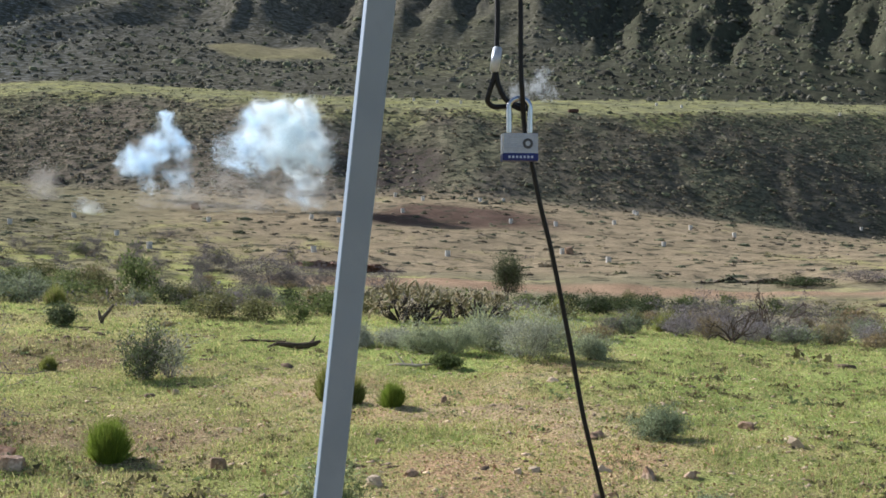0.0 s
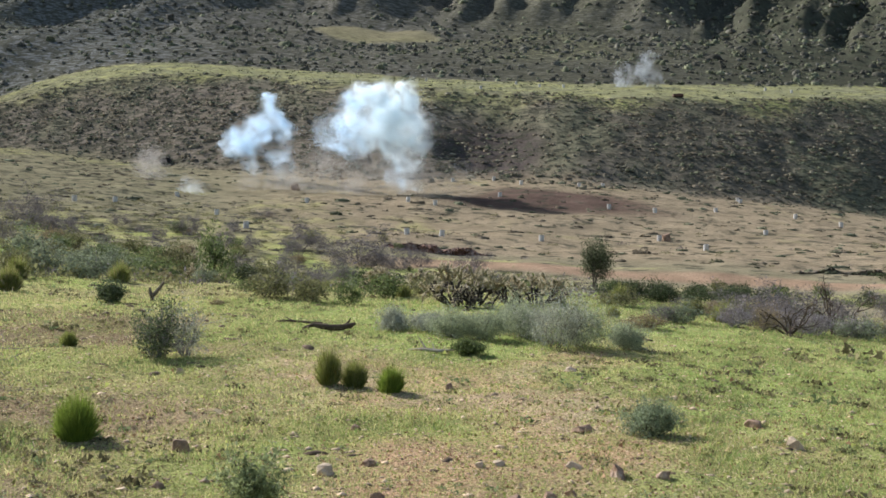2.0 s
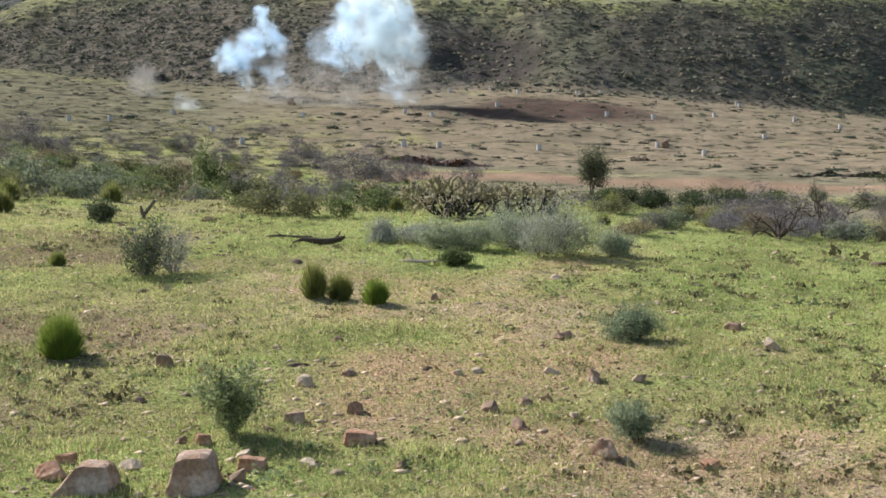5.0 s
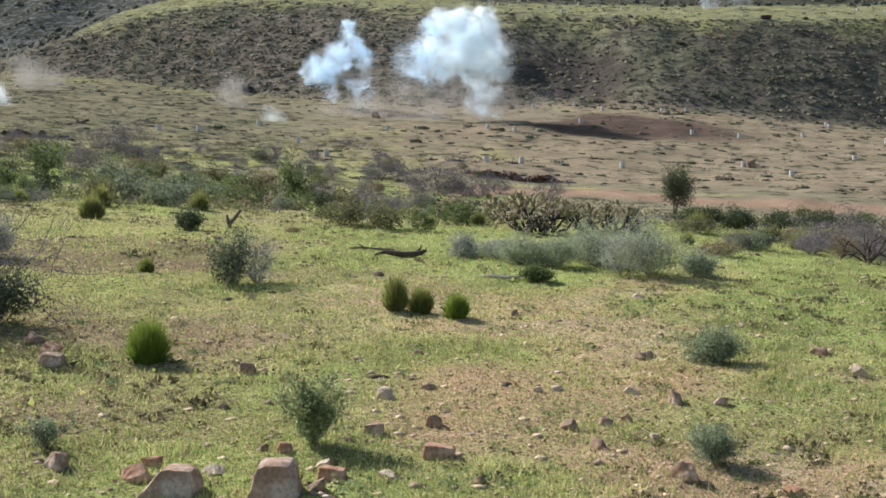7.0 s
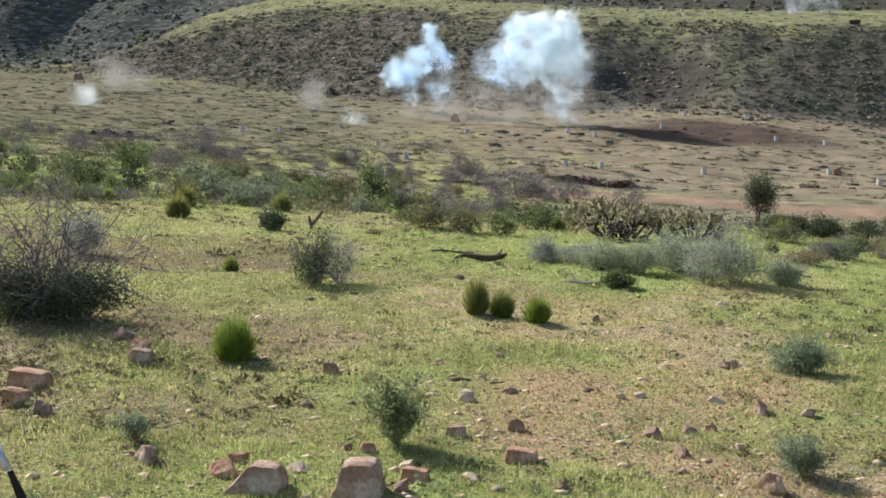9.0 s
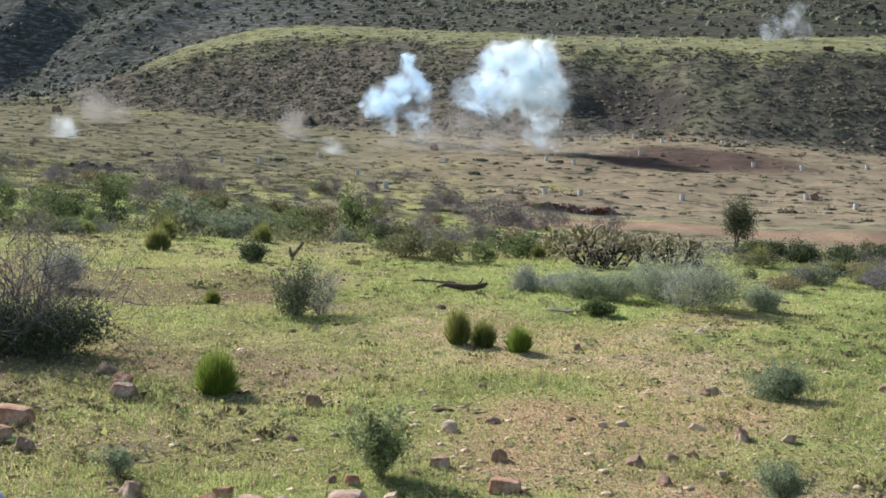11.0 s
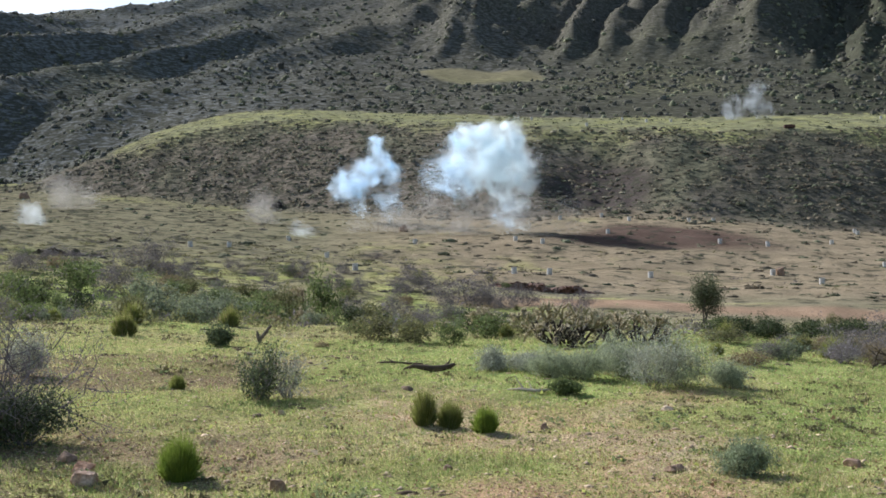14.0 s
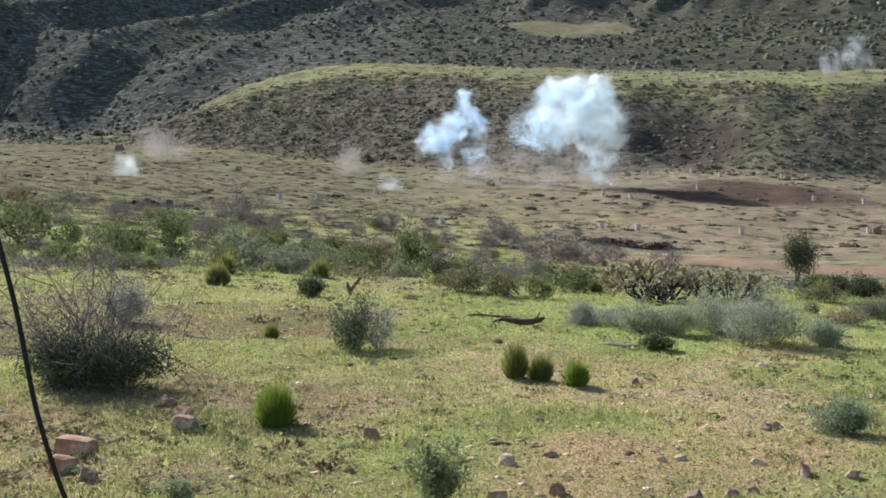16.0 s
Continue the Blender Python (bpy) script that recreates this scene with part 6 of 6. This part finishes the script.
# ---------------------------------------------------------------- post, cable and padlock at the stand
def build_post():
    root = new("post")
    foot, top = Vector((-0.305, 1.863, -0.02)), Vector((-0.030, 1.327, 2.2))
    axis = (top - foot).normalized()
    length = (top - foot).length
    front = Vector((0.2, -0.98, 0.0))
    back = (axis * front.dot(axis) - front).normalized()
    turn = Matrix((back.cross(axis), back, axis)).transposed().to_4x4()
    bm = box_bm(0.036, 0.036, length, (0, 0, length / 2), 0.003, 3)
    part("tube", bm, POST_PAINT, root)
    part("cap", box_bm(0.039, 0.039, 0.012, (0, 0, length + 0.006), 0.003), POST_PAINT, root)
    part("base_plate", box_bm(0.12, 0.12, 0.012, (0, 0, 0.02), 0.002), POST_PAINT, root)
    tagged(root, "leaning grey-white painted square steel post in the grass", "post")
    root.matrix_world = Matrix.Translation(foot) @ turn


def smooth_path(points, radius, steps=8):
    """A path of even radius through the points, rounded between them."""
    p = [Vector(q) for q in points]
    out = []
    for k in range(len(p) - 1):
        a, b, c, d = p[max(k - 1, 0)], p[k], p[k + 1], p[min(k + 2, len(p) - 1)]
        for s in range(steps):
            t = s / steps
            q = 0.5 * (2 * b + (c - a) * t + (2 * a - 5 * b + 4 * c - d) * t * t + (3 * b - a - 3 * c + d) * t**3)
            out.append((tuple(q), radius))
    out.append((tuple(p[-1]), radius))
    return out


def build_lock():
    LX, LY, LZ = 0.091, 1.358, 1.6055  # bottom middle of the lock's body
    # plastic-coated cable: down through the shackle, behind the body, to its lower loop
    root = new("cable")
    down = [(-0.02, 1.36, 2.16), (0.06, 1.352, 2.06), (0.088, 1.349, 1.95), (0.0915, 1.347, 1.80), (0.092, 1.347, 1.72), (0.0935, 1.348, 1.69), (0.0955, 1.358, 1.668), (0.0985, 1.3715, 1.645), (0.108, 1.378, 1.60), (0.119, 1.383, 1.55), (0.1316, 1.388, 1.50), (0.153, 1.400, 1.40), (0.172, 1.4055, 1.30), (0.184, 1.410, 1.25), (0.197, 1.418, 1.20), (0.2055, 1.426, 1.167)]
    v, f = tubes([smooth_path(down, 0.0031)], 10)
    part_mesh("long_run", v, f, CABLE_BLACK, root, "black plastic-coated steel cable", True)
    up = [(-0.017, 1.367, 2.14), (0.033, 1.361, 2.03), (0.061, 1.359, 1.9), (0.065, 1.359, 1.8), (0.0642, 1.359, 1.74), (0.0635, 1.359, 1.711), (0.067, 1.359, 1.694), (0.073, 1.36, 1.682), (0.083, 1.361, 1.673), (0.095, 1.364, 1.668), (0.1, 1.37, 1.671), (0.091, 1.376, 1.675), (0.075, 1.375, 1.673), (0.061, 1.369, 1.672), (0.0535, 1.363, 1.678), (0.056, 1.36, 1.69), (0.061, 1.359, 1.706), (0.0625, 1.359, 1.714)]
    v, f = tubes([smooth_path(up, 0.0032, 6)], 10)
    part_mesh("loop", v, f, CABLE_BLACK, root, "looped black cable end", True)
    for centre, a, mat in (((0.0632, 1.360, 1.7265), Vector((0.15, 0, 1)), ALUMINIUM), ((0.212, 1.432, 1.150), Vector((-0.42, -0.3, 1)), ALUMINIUM)):
        bm = bmesh.new()
        bmesh.ops.create_cone(bm, cap_ends=True, segments=20, radius1=0.0076, radius2=0.0076, depth=0.030)
        bmesh.ops.scale(bm, vec=(1.0, 0.75, 1.0), verts=bm.verts)
        bmesh.ops.bevel(bm, geom=[e for e in bm.edges if abs(e.verts[0].co.z - e.verts[1].co.z) < 1e-6], offset=0.0012, segments=2, affect="EDGES")
        bmesh.ops.transform(bm, matrix=Matrix.Translation(centre) @ a.normalized().to_track_quat("Z", "Y").to_matrix().to_4x4(), verts=bm.verts)
        part("crimp_sleeve", bm, mat, root, "crimped aluminium sleeve", True)
    loop = [(0.219, 1.438, 1.134), (0.250, 1.452, 1.05), (0.276, 1.46, 0.9), (0.262, 1.52, 0.7), (0.18, 1.62, 0.5), (0.0, 1.74, 0.34), (-0.2, 1.79, 0.3), (-0.275, 1.78, 0.31)]
    v, f = tubes([smooth_path(loop, 0.0036)], 8)
    part_mesh("tail", v, f, CABLE_BLACK, root, "black cable tail tied to the post", True)
    strand = [(0.2215, 1.436, 1.134), (0.234, 1.441, 1.095), (0.257, 1.447, 1.05), (0.286, 1.46, 0.98), (0.282, 1.47, 0.90)]
    v, f = tubes([smooth_path(strand, 0.0036)], 8)
    part_mesh("loop", v, f, CABLE_BLACK, root, "second strand of the black cable loop", True)
    tagged(root, "black coated steel cable with crimped loops hanging from the post", "cable")
    # laminated padlock
    root = new("padlock")
    w, d, h = 0.0415, 0.019, 0.0325
    plates = 9
    step = (h - 0.009) / plates
    for n in range(plates):
        part("plate", box_bm(w - 0.0001 * (n % 2), d - 0.0001 * (n % 2), step * 0.99, (0, 0, 0.009 + step * (n + 0.5)), 0.0002, 1), STEEL, root)
    part("core", box_bm(w - 0.003, d - 0.003, h - 0.004, (0, 0, h / 2)), STEEL, root)
    bumper = part("bumper", box_bm(w + 0.0012, d + 0.0012, 0.009, (0, 0, 0.0046), 0.0012), BLUE_BAND, root, "dark blue rubber bumper")
    for n in range(7):
        part("mark", box_bm(0.0026, 0.0004, 0.0028, (-0.0135 + 0.0045 * n, -d / 2 - 0.0008, 0.0046)), BAND_MARK, bumper, "pale worn lettering as a bar")
    bm = bmesh.new()
    bmesh.ops.create_cone(bm, cap_ends=True, segments=20, radius1=0.0062, radius2=0.0062, depth=0.0006, matrix=pose(0.0085, -d / 2 - 0.0002, 0.0205, 90, 0, 0))
    emblem = part("emblem", bm, DARK_MARK, root, "round worn dark stamp")
    bm = bmesh.new()
    bmesh.ops.create_cone(bm, cap_ends=True, segments=16, radius1=0.003, radius2=0.003, depth=0.0006, matrix=pose(0.0085, -d / 2 - 0.0006, 0.0205, 90, 0, 0))
    part("emblem_centre", bm, STEEL, emblem)
    arch = [(-0.0125, 0, h - 0.002), (-0.0125, 0, h + 0.018), (-0.0125, 0, h + 0.030), (-0.0108, 0, h + 0.0365), (-0.006, 0, h + 0.0408), (0, 0, h + 0.042), (0.006, 0, h + 0.0408), (0.0108, 0, h + 0.0365), (0.0125, 0, h + 0.030), (0.0125, 0, h + 0.018), (0.0125, 0, h - 0.002)]
    v, f = tubes([smooth_path(arch, 0.0036, 4)], 12)
    part_mesh("shackle", v, f, CHROME, root, "long chrome shackle", True)
    tagged(root, "laminated steel padlock with long shackle, hung on the cable", "padlock")
    root.matrix_world = pose(LX, LY, LZ, 0, 0, 6)


build_drums()
build_litter()
build_scrub()
build_smoke()
build_post()
build_lock()
